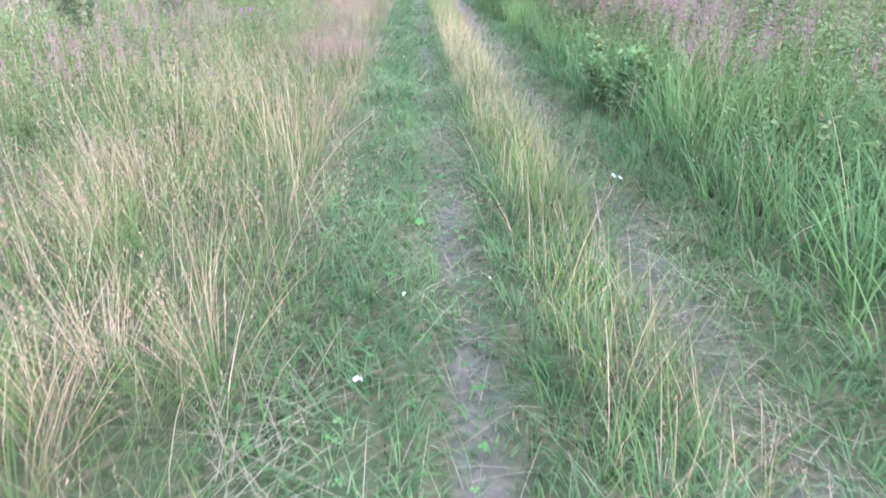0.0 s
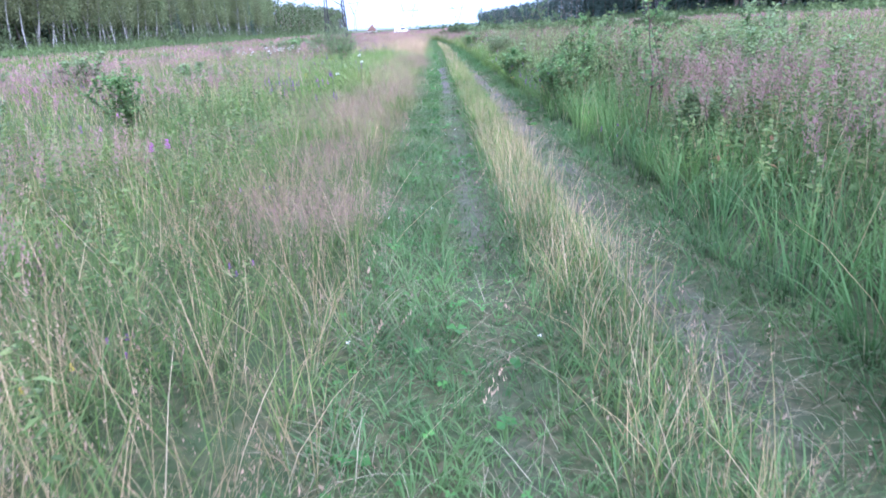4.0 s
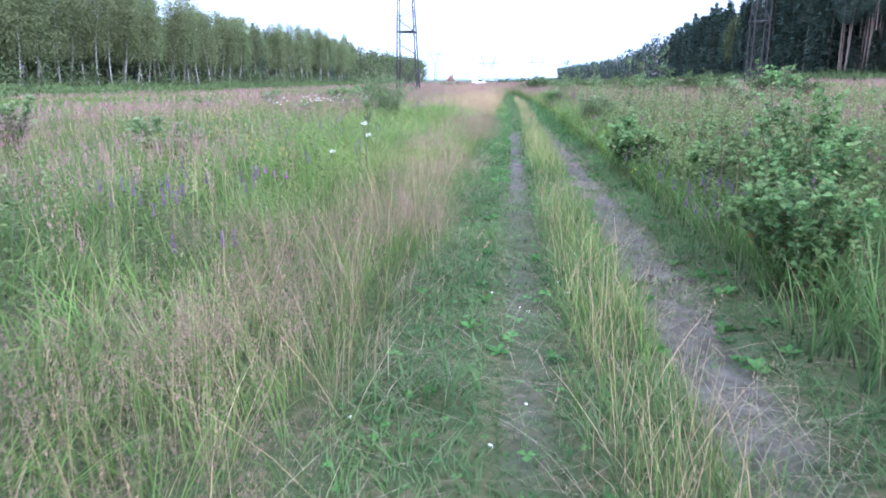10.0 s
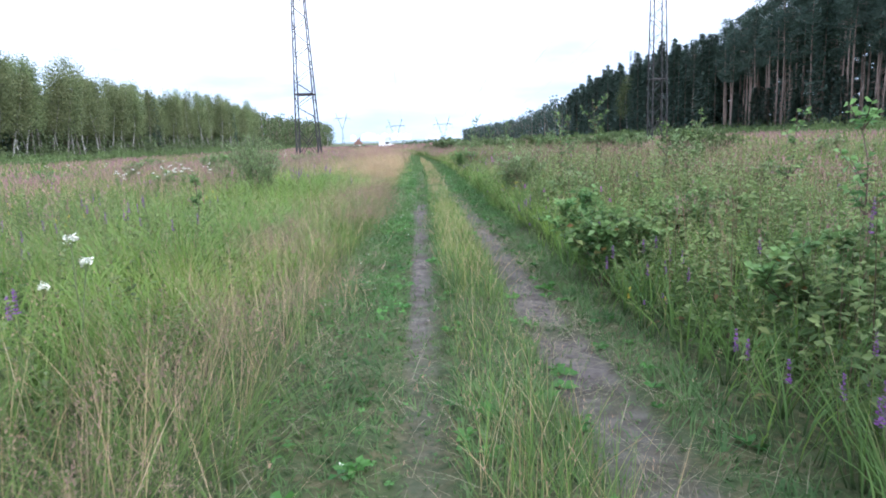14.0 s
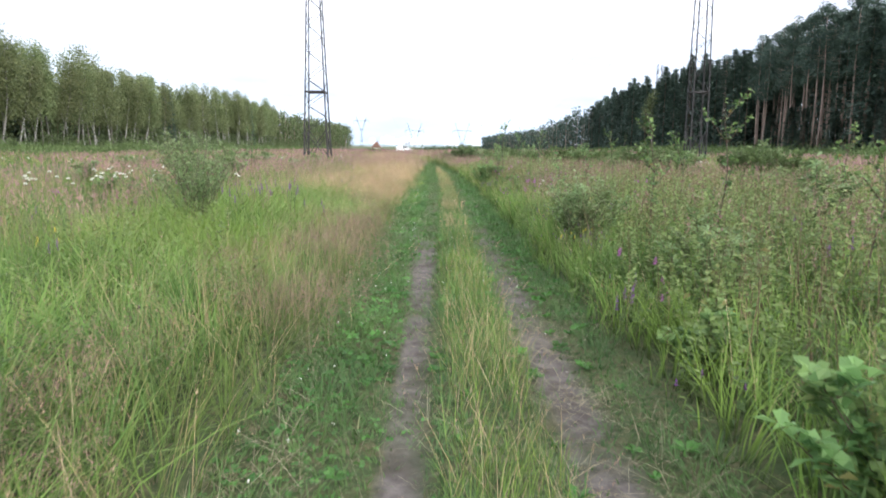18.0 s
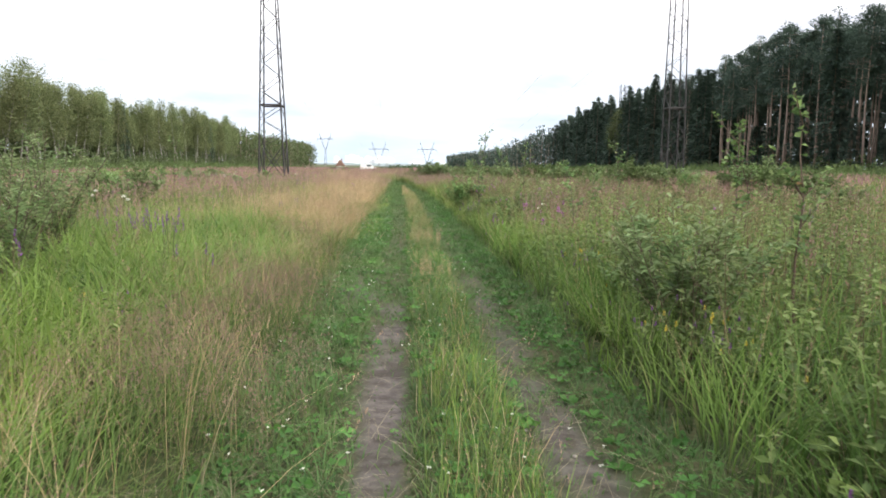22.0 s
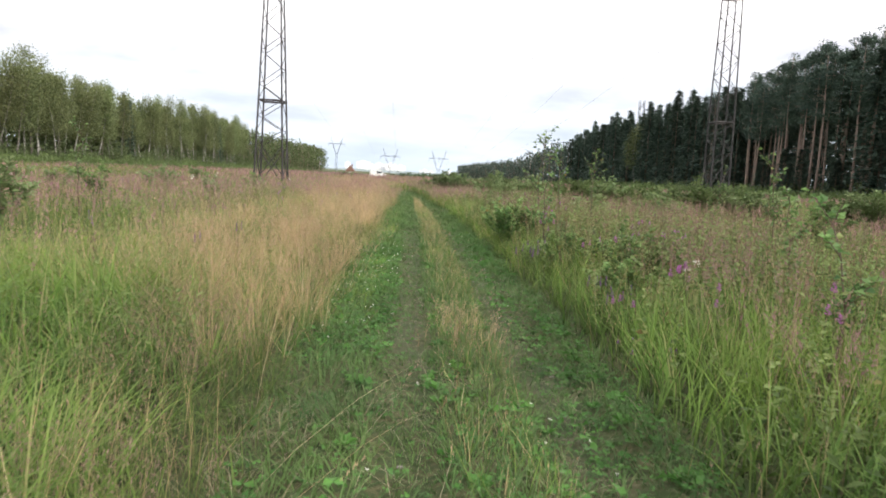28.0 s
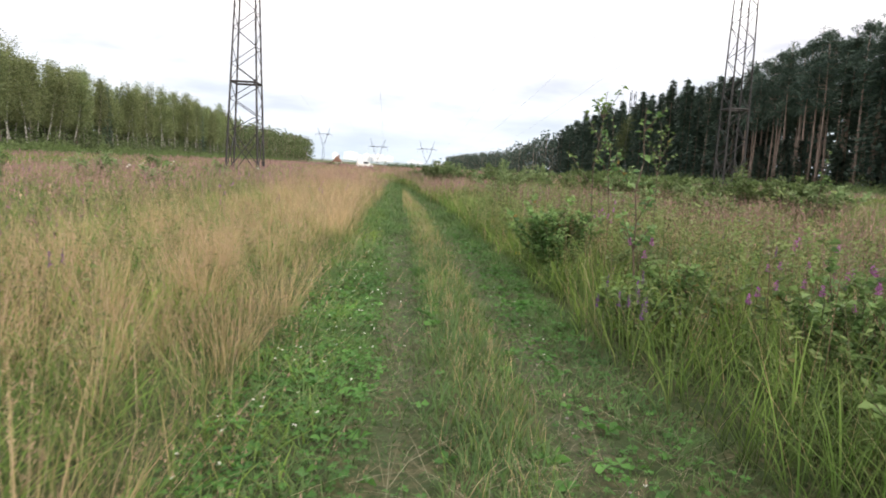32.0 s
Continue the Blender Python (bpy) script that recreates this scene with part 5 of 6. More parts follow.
def build_scrap(x, y, length, wide, turn, seed):
    """A crumpled strip of paper."""
    r = np.random.default_rng(seed)
    bm = bmesh.new()
    bmesh.ops.create_grid(bm, x_segments=10, y_segments=4, size=0.5)
    for v in bm.verts:
        v.co = Vector((v.co.x * length, v.co.y * wide, 0.012 + 0.018 * noise.noise(v.co * 6 + Vector((seed, 0, 0)))))
    bmesh.ops.solidify(bm, geom=bm.faces[:], thickness=0.0015)
    me = bpy.data.meshes.new("paper_scrap")
    bm.to_mesh(me)
    bm.free()
    me.materials.append(M_PAPER)
    ob = new("paper_scrap", me)
    ob.location, ob.rotation_euler = (x, y, float(ground_z(x, y)) + 0.03), (0.1, 0.1, turn)
    tagged(ob, "crumpled scrap of white paper lying in the short grass", "litter")


build_scrap(1.2, 4.28, 0.085, 0.026, -0.9, 3)
build_scrap(-0.42, 1.98, 0.035, 0.02, 0.2, 4)


# ---- grass and herbs: what nobody could count ----
def scatter(x0, x1, y0, y1, per_m2):
    n = int((x1 - x0) * (y1 - y0) * per_m2)
    return rng.uniform(x0, x1, n), rng.uniform(y0, y1, n)


def keep(mask, *arrays):
    m = rng.random(len(mask)) < mask
    return [a[m] for a in arrays]


def tuft(x, y, size, seed, pull=0.45):
    """Draws plants together into tufts: new places, the way each leans, and a height and a tone shared within a tuft."""
    wx, wy = x + size * 0.9 * (vnoise(x, y, size * 2.2, seed) - 0.5), y + size * 0.9 * (vnoise(x, y, size * 2.2, seed + 1) - 0.5)
    i, j = np.floor(wx / size).astype(np.int64), np.floor(wy / size).astype(np.int64)
    cx, cy = (i + 0.2 + 0.6 * hash2(i, j, seed + 2)) * size - (wx - x), (j + 0.2 + 0.6 * hash2(i, j, seed + 3)) * size - (wy - y)
    dx, dy = x - cx, y - cy
    sway = 6.283 * hash2(i, j, seed + 4)
    az = np.arctan2(dy + 0.35 * size * np.sin(sway), dx + 0.35 * size * np.cos(sway)) + rng.normal(0, 0.5, len(x))
    return cx + dx * (1 - pull), cy + dy * (1 - pull), az, 0.7 + 0.6 * hash2(i, j, seed + 5), hash2(i, j, seed + 6)


def lushness(u, y):
    """How much of the left verge is broad bright-green grass."""
    y = paced(y)
    far_out = 1 - 0.6 * ramp(-u, 2.5, 3.6) * (1 - ramp(y, 30, 34))
    return far_out * np.clip(ramp(y, 18, 23) * (1 - 0.45 * ramp(y, 37, 40)) * ramp(-u, 1.0, 1.7) * 0.95 + 0.30 * ramp(-u, 1.3, 2.2) * ramp(y, 8, 12), 0, 1)


def strawness(u, y):
    """How much of the tall grass is dry straw."""
    y = paced(y)
    n = vnoise(u, y, 1.1, 21) * 0.6 + vnoise(u, y, 3.0, 22) * 0.4
    left_edge = bump(u, -1.15, 0.5, 0.5)
    left = (1 - ramp(y, 6, 10)) * (0.12 + 0.22 * bump(u, -1.3, 0.9, 0.8))
    left = left + ramp(y, 6, 10) * (1 - ramp(y, 19, 23)) * (0.03 + 0.20 * left_edge)
    left = left + ramp(y, 19, 23) * (1 - ramp(y, 35, 38)) * (0.0 + 0.15 * left_edge)
    left = left + ramp(y - 1.8 * ramp(-u, 1.5, 2.5), 37.2, 39.5) * (0.10 + 0.16 * bump(u, -1.9, 1.1, 1.6))
    right = 0.05 + 0.07 * ramp(y, 36, 40)
    mid = 0.40 + 0.22 * ramp(y, 4, 7) - 0.28 * ramp(y, 10, 14) - 0.12 * ramp(y, 18, 22) + 0.25 * ramp(y, 37, 40)
    s = np.where(u < -0.4, left, np.where(u > 1.25, right, mid))
    return np.clip(s * (0.45 + 1.15 * n), 0, 0.95)


def tips_to_heads(heap, tip, way_az, lean, count, length, radius, size, rnd=None):
    """Loose seed heads below the tips of their stalks."""
    n = len(tip)
    if not n:
        return
    f = rng.random((n, count))
    a = rng.uniform(0, 6.283, (n, count))
    q = radius * np.sin(np.pi * np.clip(f * 0.85 + 0.12, 0, 1)) * rng.uniform(0.3, 1.0, (n, count))
    back = (f * length)[..., None] * np.stack([np.cos(way_az) * lean, np.sin(way_az) * lean, np.ones(n)], -1)[:, None]
    p = tip[:, None] - back + np.stack([q * np.cos(a), q * np.sin(a), 0 * q], -1)
    p = p.reshape(-1, 3)
    m = len(p)
    s = size * rng.uniform(0.6, 1.3, m)
    az = a.ravel()
    up = np.stack([np.cos(az) * 0.3, np.sin(az) * 0.3, np.full(m, 1.0)], -1) * s[:, None]
    side = np.stack([-np.sin(az), np.cos(az), 0 * az], -1) * (s * 0.15)[:, None]
    verts = np.stack([p - side, p + side, p + up], 1).reshape(-1, 3)
    r = np.repeat(rng.random(n) if rnd is None else rnd, count * 3)
    heap.add(verts, np.full(m, 3), np.arange(3 * m), r, 0.5)


short, straw, sedge, green, heads, pink, litter, clover, dots, forb, stalk, haze, verge = (Heap() for _ in range(13))

# short grass of the track
x, y = scatter(-1.0, 1.75, 0.7, 56, 1300)
u = x - track(y)
x, y, lean_az, tuft_h, tone = tuft(x, y, 0.09, 240, 0.35)
u = x - track(y)
d = (1 - 0.90 * bare(x, y)) * (1 - 0.75 * ramp(paced(y), 32, 60)) * ramp(u, -1.0, -0.55) * (1 - ramp(u, 1.4, 1.75)) * (0.65 + 0.7 * vnoise(x, y, 0.3, 41))
d = d * (1 - 0.30 * bump(u, 1.0, 0.2, 0.2) * (1 - ramp(paced(y), 34, 38)))
x, y, u, lean_az, tuft_h, tone = keep(np.clip(d, 0, 1), x, y, u, lean_az, tuft_h, tone)
n = len(x)
far_w = 1 + 1.6 * ramp(paced(y), 38, 60)
blades(short, x, y, ground_z(x, y) - 0.005, rng.uniform(0.05, 0.13, n) * tuft_h * (0.55 + 1.0 * vnoise(x, y, 0.5, 42)) * (1 - 0.5 * bump(u, 0.0, 0.15, 0.1)) * (1 - 0.4 * bump(u, 1.0, 0.2, 0.1)), rng.uniform(0.0055, 0.0125, n) * far_w, rng.uniform(0.05, 0.7, n), rng.uniform(0.1, 0.9, n), 2, az=lean_az, rnd=np.clip(0.5 * tone + 0.5 * rng.random(n), 0, 1))

# green tufts on the first stretch of the track
x, y = scatter(-0.75, 1.55, 0.8, 8.0, 420)
x, y, lean_az, tuft_h, tone = tuft(x, y, 0.16, 260, 0.5)
x, y, lean_az, tuft_h, tone = keep(np.clip(ramp(tone, 0.35, 0.7) * (1 - 0.8 * bump(x, 0.02, 0.07, 0.1)), 0, 1), x, y, lean_az, tuft_h, tone)
n = len(x)
blades(short, x, y, ground_z(x, y), rng.uniform(0.07, 0.20, n) * tuft_h, rng.uniform(0.006, 0.012, n), rng.uniform(0.1, 0.7, n), rng.uniform(0.2, 1.0, n), 2, az=lean_az, rnd=rng.uniform(0.3, 0.85, n))

# fresh green edge strip, and the farther track
x, y = scatter(-1.0, -0.3, 36.5, 54, 520)
x, y = keep(np.clip(bump(x, -0.65, 0.2, 0.18) * (0.2 + vnoise(x, y, 0.5, 45)), 0, 1), x, y)
n = len(x)
blades(sedge, x, y, ground_z(x, y), rng.uniform(0.06, 0.2, n), rng.uniform(0.006, 0.013, n), rng.uniform(0.1, 0.8, n), rng.uniform(0.2, 1.0, n), 2, rnd=rng.uniform(0.2, 0.8, n))
x, y = scatter(-0.9, 1.9, 48, 88, 150)
x = x + track(y)
n = len(x)
blades(short, x, y, ground_z(x, y), rng.uniform(0.06, 0.16, n), rng.uniform(0.016, 0.034, n), rng.uniform(0.1, 0.7, n), rng.uniform(0.1, 0.9, n), 2)

# dead grass lying on the track
x, y = scatter(-0.9, 1.6, 0.7, 50, 150)
x, y = keep(np.clip(0.35 + 0.8 * vnoise(x, y, 0.4, 43) - 0.3 * bare(x, y), 0, 1), x, y)
n = len(x)
blades(litter, x, y, ground_z(x, y) + 0.008, rng.uniform(0.05, 0.16, n), rng.uniform(0.002, 0.004, n), rng.uniform(2.0, 4.0, n), 0.2, 2)

# matted dead grass in the right rut
x, y = scatter(0.72, 1.42, 0.7, 26, 420)
x, y = keep(np.clip(bump(x, 1.05, 0.2, 0.15) * ramp(vnoise(x, y, 0.35, 46), 0.35, 0.7) * (0.35 + 0.65 * ramp(paced(y), 7, 10)), 0, 1), x, y)
n = len(x)
blades(litter, x, y, ground_z(x, y) + 0.006, rng.uniform(0.05, 0.15, n), rng.uniform(0.0025, 0.005, n), rng.uniform(0.8, 3.5, n), 0.3, 2)

# brown thatch under the left edge, and long stalks that lean out over the track
x, y = scatter(-1.0, -0.42, 0.8, 48, 420)
x, y = keep(np.clip(bump(x, -0.72, 0.12, 0.15) * ramp(vnoise(x, y, 0.5, 44), 0.3, 0.7), 0, 1), x, y)
n = len(x)
blades(litter, x, y, ground_z(x, y) + 0.01, rng.uniform(0.06, 0.2, n), rng.uniform(0.0025, 0.005, n), rng.uniform(0.5, 2.5, n), 0.4, 2)
n = 150
side = rng.random(n) < 0.6
x, y = np.where(side, rng.uniform(-1.0, -0.62, n), rng.uniform(0.3, 0.7, n)), rng.uniform(2, 46, n)
az, lean = np.where(rng.random(n) < 0.65, rng.normal(0.0, 0.6, n), rng.normal(3.14, 0.6, n)), rng.uniform(0.35, 0.95, n)
tip = blades(straw, x, y, ground_z(x, y), np.where(side, rng.uniform(0.55, 0.85, n), rng.uniform(0.3, 0.5, n)), 0.0042, lean, 0.25, 3, az=az, rnd=rng.uniform(0.6, 1, n))
tips_to_heads(heads, tip, az, lean, 16, 0.10, 0.006, 0.014)

# clover and low broad leaves
def clover_at(x, y):
    u = x - track(y)
    y = paced(y)
    patch = 1.5 * bump(u, -0.55, 0.30, 0.2) * ramp(y, 38.5, 40) * (1 - ramp(y, 45, 48))
    patch = np.maximum(patch, 0.5 * bump(u, -0.45, 0.3, 0.2) * ramp(y, 20, 24) * (1 - ramp(y, 36, 38)))
    patch = np.maximum(patch, 0.55 * bump(u, 1.25, 0.22, 0.2) * ramp(y, 28, 31))
    patch = np.maximum(patch, 0.45 * bump(u, 0.55, 0.2, 0.2) * ramp(y, 27, 30) * (1 - ramp(y, 37, 40)))
    return np.maximum(patch, 0.09 * bump(u, -0.3, 0.4, 0.3)) * (0.15 + 1.1 * vnoise(x, y, 0.45, 51))


x, y = scatter(-1.1, 1.7, 0.7, 50, 650)
x, y = keep(np.clip(clover_at(x, y) * (1 - bare(x, y)), 0, 1), x, y)
n = len(x)
r0 = rng.random(n)
hz = ground_z(x, y) + rng.uniform(0.02, 0.075, n)
a0 = rng.uniform(0, 6.283, n)
size = rng.uniform(0.014, 0.028, n) * np.where(rng.random(n) < 0.12, 2.2, 1.0)
for k in range(3):
    az = a0 + k * 2.094
    way = np.stack([np.cos(az), np.sin(az), rng.normal(0.12, 0.15, n)], -1)
    leaves(clover, np.stack([x, y, hz], -1), way / np.linalg.norm(way, axis=1, keepdims=True), size, size * 0.95, r0, fold=0.1, nose=0.62)
x, y = scatter(-1.0, 1.2, 2, 48, 18)
x, y = keep(np.clip(clover_at(x, y) * 0.8, 0, 1), x, y)
n = len(x)
for k in range(7):
    q, a = rng.uniform(0, 0.006, n), rng.uniform(0, 6.283, n)
    p = np.stack([x + q * np.cos(a), y + q * np.sin(a), ground_z(x, y) + rng.uniform(0.09, 0.10, n)], -1)
    way = np.stack([np.cos(a), np.sin(a), np.full(n, 0.7)], -1)
    leaves(dots, p, way / 1.22, 0.009, 0.008)
blades(green, x, y, ground_z(x, y), 0.095, 0.002, 0, 0, 2)

# plantain rosettes along the ruts
x, y = scatter(-0.35, 1.55, 14, 46, 13)
x, y = keep(np.clip(np.maximum.reduce([bump(x, 0.27, 0.07, 0.08), bump(x, 0.75, 0.06, 0.08), bump(x, 1.30, 0.1, 0.1), 0.4 * bump(x, -0.25, 0.08, 0.08)]), 0, 1), x, y)
n = len(x)
a0, r0, big = rng.uniform(0, 6.283, n), rng.random(n), rng.uniform(0.6, 1.2, n)
for k in range(6):
    az = a0 + k * 1.047 + rng.normal(0, 0.2, n)
    way = np.stack([np.cos(az), np.sin(az), rng.uniform(0.2, 0.9, n)], -1)
    leaves(clover, np.stack([x, y, ground_z(x, y) + 0.01], -1), way / np.linalg.norm(way, axis=1, keepdims=True), 0.085 * big, 0.042 * big, r0, fold=0.12, nose=0.58)

# the strip between the ruts
x, y = scatter(0.1, 0.98, 0.7, 78, 1000)
u = x - track(y)
mid = 0.50 + 0.06 * (1 - ramp(paced(y), 5, 9))
lush_mid = bump(y, 24.5, 3.0, 2.0)
d = bump(u, mid, 0.14, 0.20) * (0.40 + 0.35 * (1 - ramp(paced(y), 17, 22)) + 0.1 * ramp(paced(y), 36, 40) + 0.35 * lush_mid) * (0.35 + 0.95 * vnoise(x, y, 0.6, 61))
x, y, u = keep(np.clip(d, 0, 1), x, y, u)
n = len(x)
is_straw = rng.random(n) < strawness(u, y)
hh = rng.uniform(0.12, 0.34, n) * (0.75 + 0.55 * (1 - ramp(paced(y), 17, 24)) + 0.45 * bump(y, 24.5, 3.0, 2.0)) * (0.7 + 0.6 * vnoise(x, y, 0.9, 62))
fresh = ~is_straw & (rng.random(n) < 0.55)
for heap, m in ((straw, is_straw), (sedge, fresh), (green, ~is_straw & ~fresh)):
    k = int(m.sum())
    az = rng.uniform(0, 6.283, k)
    lean = rng.uniform(0.05, 0.4, k)
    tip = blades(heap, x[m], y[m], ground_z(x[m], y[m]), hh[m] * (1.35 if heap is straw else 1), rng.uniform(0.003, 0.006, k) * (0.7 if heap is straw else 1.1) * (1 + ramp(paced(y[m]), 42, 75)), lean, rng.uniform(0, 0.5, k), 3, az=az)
    if heap is straw:
        h = rng.random(k) < 0.45
        tips_to_heads(heads, tip[h], az[h], lean[h], 5, 0.07, 0.010, 0.012)

# tall grass of both verges
for x0, x1, seg, per in ((-2.5, -0.5, 3, 620), (-5.2, -2.5, 2, 330), (1.25, 3.1, 3, 560), (3.1, 5.8, 2, 280)):
    x, y = scatter(x0, x1, 0.8, 62, per)
    x, y, lean_az, tuft_h, tone = tuft(x, y, 0.20 if seg == 3 else 0.30, 70 if x0 < 0 else 170)
    u = x - track(y)
    inner = ramp(-u, 0.50 + 0.22 * vnoise(y, 0 * y, 0.9, 71), 0.95) if x0 < 0 else ramp(u, 1.30 + 0.24 * vnoise(y, 0 * y, 0.8, 72), 1.70 - 0.12 * (1 - ramp(paced(y), 12, 18)))
    d = inner * (0.35 + 0.85 * vnoise(x, y, 0.35, 73)) * (1 - 0.65 * ramp(paced(y), 42, 60))
    x, y, u, inner, lean_az, tuft_h, tone = keep(np.clip(d, 0, 1), x, y, u, inner, lean_az, tuft_h, tone)
    if x0 > 0:
        weedy = 0.5 * ramp(x, 1.8, 2.4) * ramp(paced(y), 6, 9) * (1 - ramp(paced(y), 36, 39))
        x, y, u, inner, lean_az, tuft_h, tone = keep(1 - weedy, x, y, u, inner, lean_az, tuft_h, tone)
    n = len(x)
    dry = rng.random(n) < np.clip(strawness(u, y) * (0.05 + 2.1 * tone**1.6), 0, 0.92)
    lush = ~dry & ((rng.random(n) < lushness(u, y)) if x0 < 0 else (rng.random(n) < 0.85 - 0.5 * ramp(paced(y), 38, 41)))
    plain = ~dry & ~lush
    hh = ((0.46 + 0.18 * vnoise(x, y, 1.7, 74) + 0.14 * ramp(u, 1.7, 2.6)) if x0 > 0 else (0.40 + 0.20 * vnoise(x, y, 1.7, 75) + 0.22 * ramp(-u, 1.6, 2.8) * ramp(paced(y), 18, 24))) * (0.30 + 0.70 * inner) * tuft_h * rng.uniform(0.7, 1.15, n)
    if x0 < 0:
        hh = hh * (1 - 0.42 * ramp(paced(y) - 2.0 * ramp(-u, 1.5, 2.5), 38.4, 40.4))
    wide = (1 + 1.2 * ramp(paced(y), 42, 60)) * (1.0 if seg == 3 else 1.35)
    rn = np.clip(0.65 * tone + 0.35 * rng.random(n) + (rng.random(n) < 0.04) * 0.5, 0, 1)
    # lower tones put shade into the first stretch of the right verge
    if x0 > 0:
        rn = rn * (0.45 + 0.55 * ramp(paced(y), 11, 16))
    for kind, m in ((0, dry), (1, lush), (2, plain)):
        k = int(m.sum())
        az, z = lean_az[m], ground_z(x[m], y[m])
        if kind == 0:
            gold = ramp(paced(y[m]), 38.5, 41) * (u[m] < 0)
            lean = rng.uniform(0.03, 0.5, k)
            tip = blades(straw, x[m], y[m], z, np.clip(hh[m] * (1.3 + 0.30 * gold), 0.15, 0.95), rng.uniform(0.0024, 0.0048, k) * wide[m], lean, rng.uniform(0.0, 0.4, k), seg, az=az, rnd=rng.random(k))
            h = rng.random(k) < 0.5
            tips_to_heads(heads, tip[h], az[h], lean[h], 11 if seg == 3 else 4, 0.17, 0.013, 0.0125 if seg == 3 else 0.024)
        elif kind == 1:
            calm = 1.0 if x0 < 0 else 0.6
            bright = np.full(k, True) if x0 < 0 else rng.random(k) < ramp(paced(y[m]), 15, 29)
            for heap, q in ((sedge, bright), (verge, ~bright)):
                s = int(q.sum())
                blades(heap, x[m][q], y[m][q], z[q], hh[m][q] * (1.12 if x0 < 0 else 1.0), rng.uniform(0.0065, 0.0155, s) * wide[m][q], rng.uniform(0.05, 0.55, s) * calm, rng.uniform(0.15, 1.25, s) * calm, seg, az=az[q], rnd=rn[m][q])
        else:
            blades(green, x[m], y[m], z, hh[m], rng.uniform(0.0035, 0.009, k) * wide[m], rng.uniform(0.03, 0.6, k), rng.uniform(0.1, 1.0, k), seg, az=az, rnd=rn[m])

# fans of dry grass, tuft by tuft
def fans(fx, fy, per, tall, spread_by, sway, head_share):
    fx = fx + track(fy)
    n = len(fx) * per
    cx, cy, big = np.repeat(fx, per), np.repeat(fy, per), np.repeat(rng.uniform(0.72, 1.12, len(fx)), per)
    away, q = rng.uniform(0, 6.283, n), np.sqrt(rng.random(n))
    x, y = cx + 0.12 * big * q * np.cos(away), cy + 0.12 * big * q * np.sin(away)
    bend = np.repeat(rng.uniform(0, 6.283, len(fx)), per)
    lean = 0.06 + spread_by * q * rng.uniform(0.5, 1.2, n)
    away = np.arctan2(lean * np.sin(away) + sway * np.sin(bend), lean * np.cos(away) + sway * np.cos(bend))
    tone = np.repeat(rng.random(len(fx)), per)
    tip = blades(straw, x, y, ground_z(x, y), tall * big * rng.uniform(0.6, 1.1, n), rng.uniform(0.0026, 0.005, n) * (1 + 1.4 * ramp(paced(y), 44, 62)), lean, rng.uniform(0.0, 0.45, n), 3, az=away, rnd=np.clip(0.15 + 0.4 * tone + 0.45 * rng.random(n), 0, 1))
    h = rng.random(n) < head_share
    tips_to_heads(heads, tip[h], away[h], lean[h], 12, 0.20, 0.024, 0.014)


fx, fy = scatter(-4.4, -0.95, 33.4, 63, 3.0)
fx, fy = keep(np.clip((1 - 0.6 * ramp(-fx, 2.6, 4.2)) * (1 - 0.5 * ramp(fy, 45, 59)) * ramp(fy - 1.4 * ramp(-fx, 1.5, 2.5), 34.3, 35.7), 0, 1), fx, fy)
fans(fx, fy, 52, 0.84, 0.42, 0.1, 0.7)
fx, fy = scatter(-2.7, -0.85, 0.9, 9.0, 2.6)
fx, fy = keep(ramp(vnoise(fx, fy, 0.9, 77), 0.25, 0.55) * (1 - ramp(fy, 6.5, 9)), fx, fy)
fans(fx, fy, 44, 0.62, 0.55, 0.3, 0.6)

# brownish airy heads, in drifts, over the left verge and purple ones farther out
x, y = scatter(-6.0, -0.7, 1.0, 62, 70)
u = x - track(y)
d = ramp(vnoise(x, y, 1.6, 81) * 0.6 + vnoise(x, y, 0.6, 82) * 0.4, 0.42, 0.75)
x, y, u = keep(np.clip(d, 0, 1), x, y, u)
n = len(x)
az, lean = rng.uniform(0, 6.283, n), rng.uniform(0.03, 0.3, n)
tip = blades(straw, x, y, ground_z(x, y), rng.uniform(0.5, 0.85, n), 0.0025, lean, 0.12, 2, az=az)
tips_to_heads(haze, tip, az, lean, 16, 0.18, 0.030, 0.0095)
for x0, x1, per in ((-12, -2.4, 15), (2.2, 12, 15)):
    x, y = scatter(x0, x1, 2.0, 75, per)
    d = ramp(vnoise(x, y, 2.6, 83) * 0.65 + vnoise(x, y, 0.8, 84) * 0.35, 0.44, 0.66) * (1 if x0 < 0 else 0.35 + 0.65 * np.maximum(1 - ramp(paced(y), 12, 16), ramp(paced(y), 30, 38)))
    x, y = keep(np.clip(d, 0, 1), x, y)
    n = len(x)
    az, lean = rng.uniform(0, 6.283, n), rng.uniform(0.02, 0.22, n)
    tip = blades(straw, x, y, ground_z(x, y), rng.uniform(0.75, 1.15, n), 0.004, lean, 0.1, 2, az=az)
    tips_to_heads(pink, tip, az, lean, 17, 0.20, 0.036, 0.028)

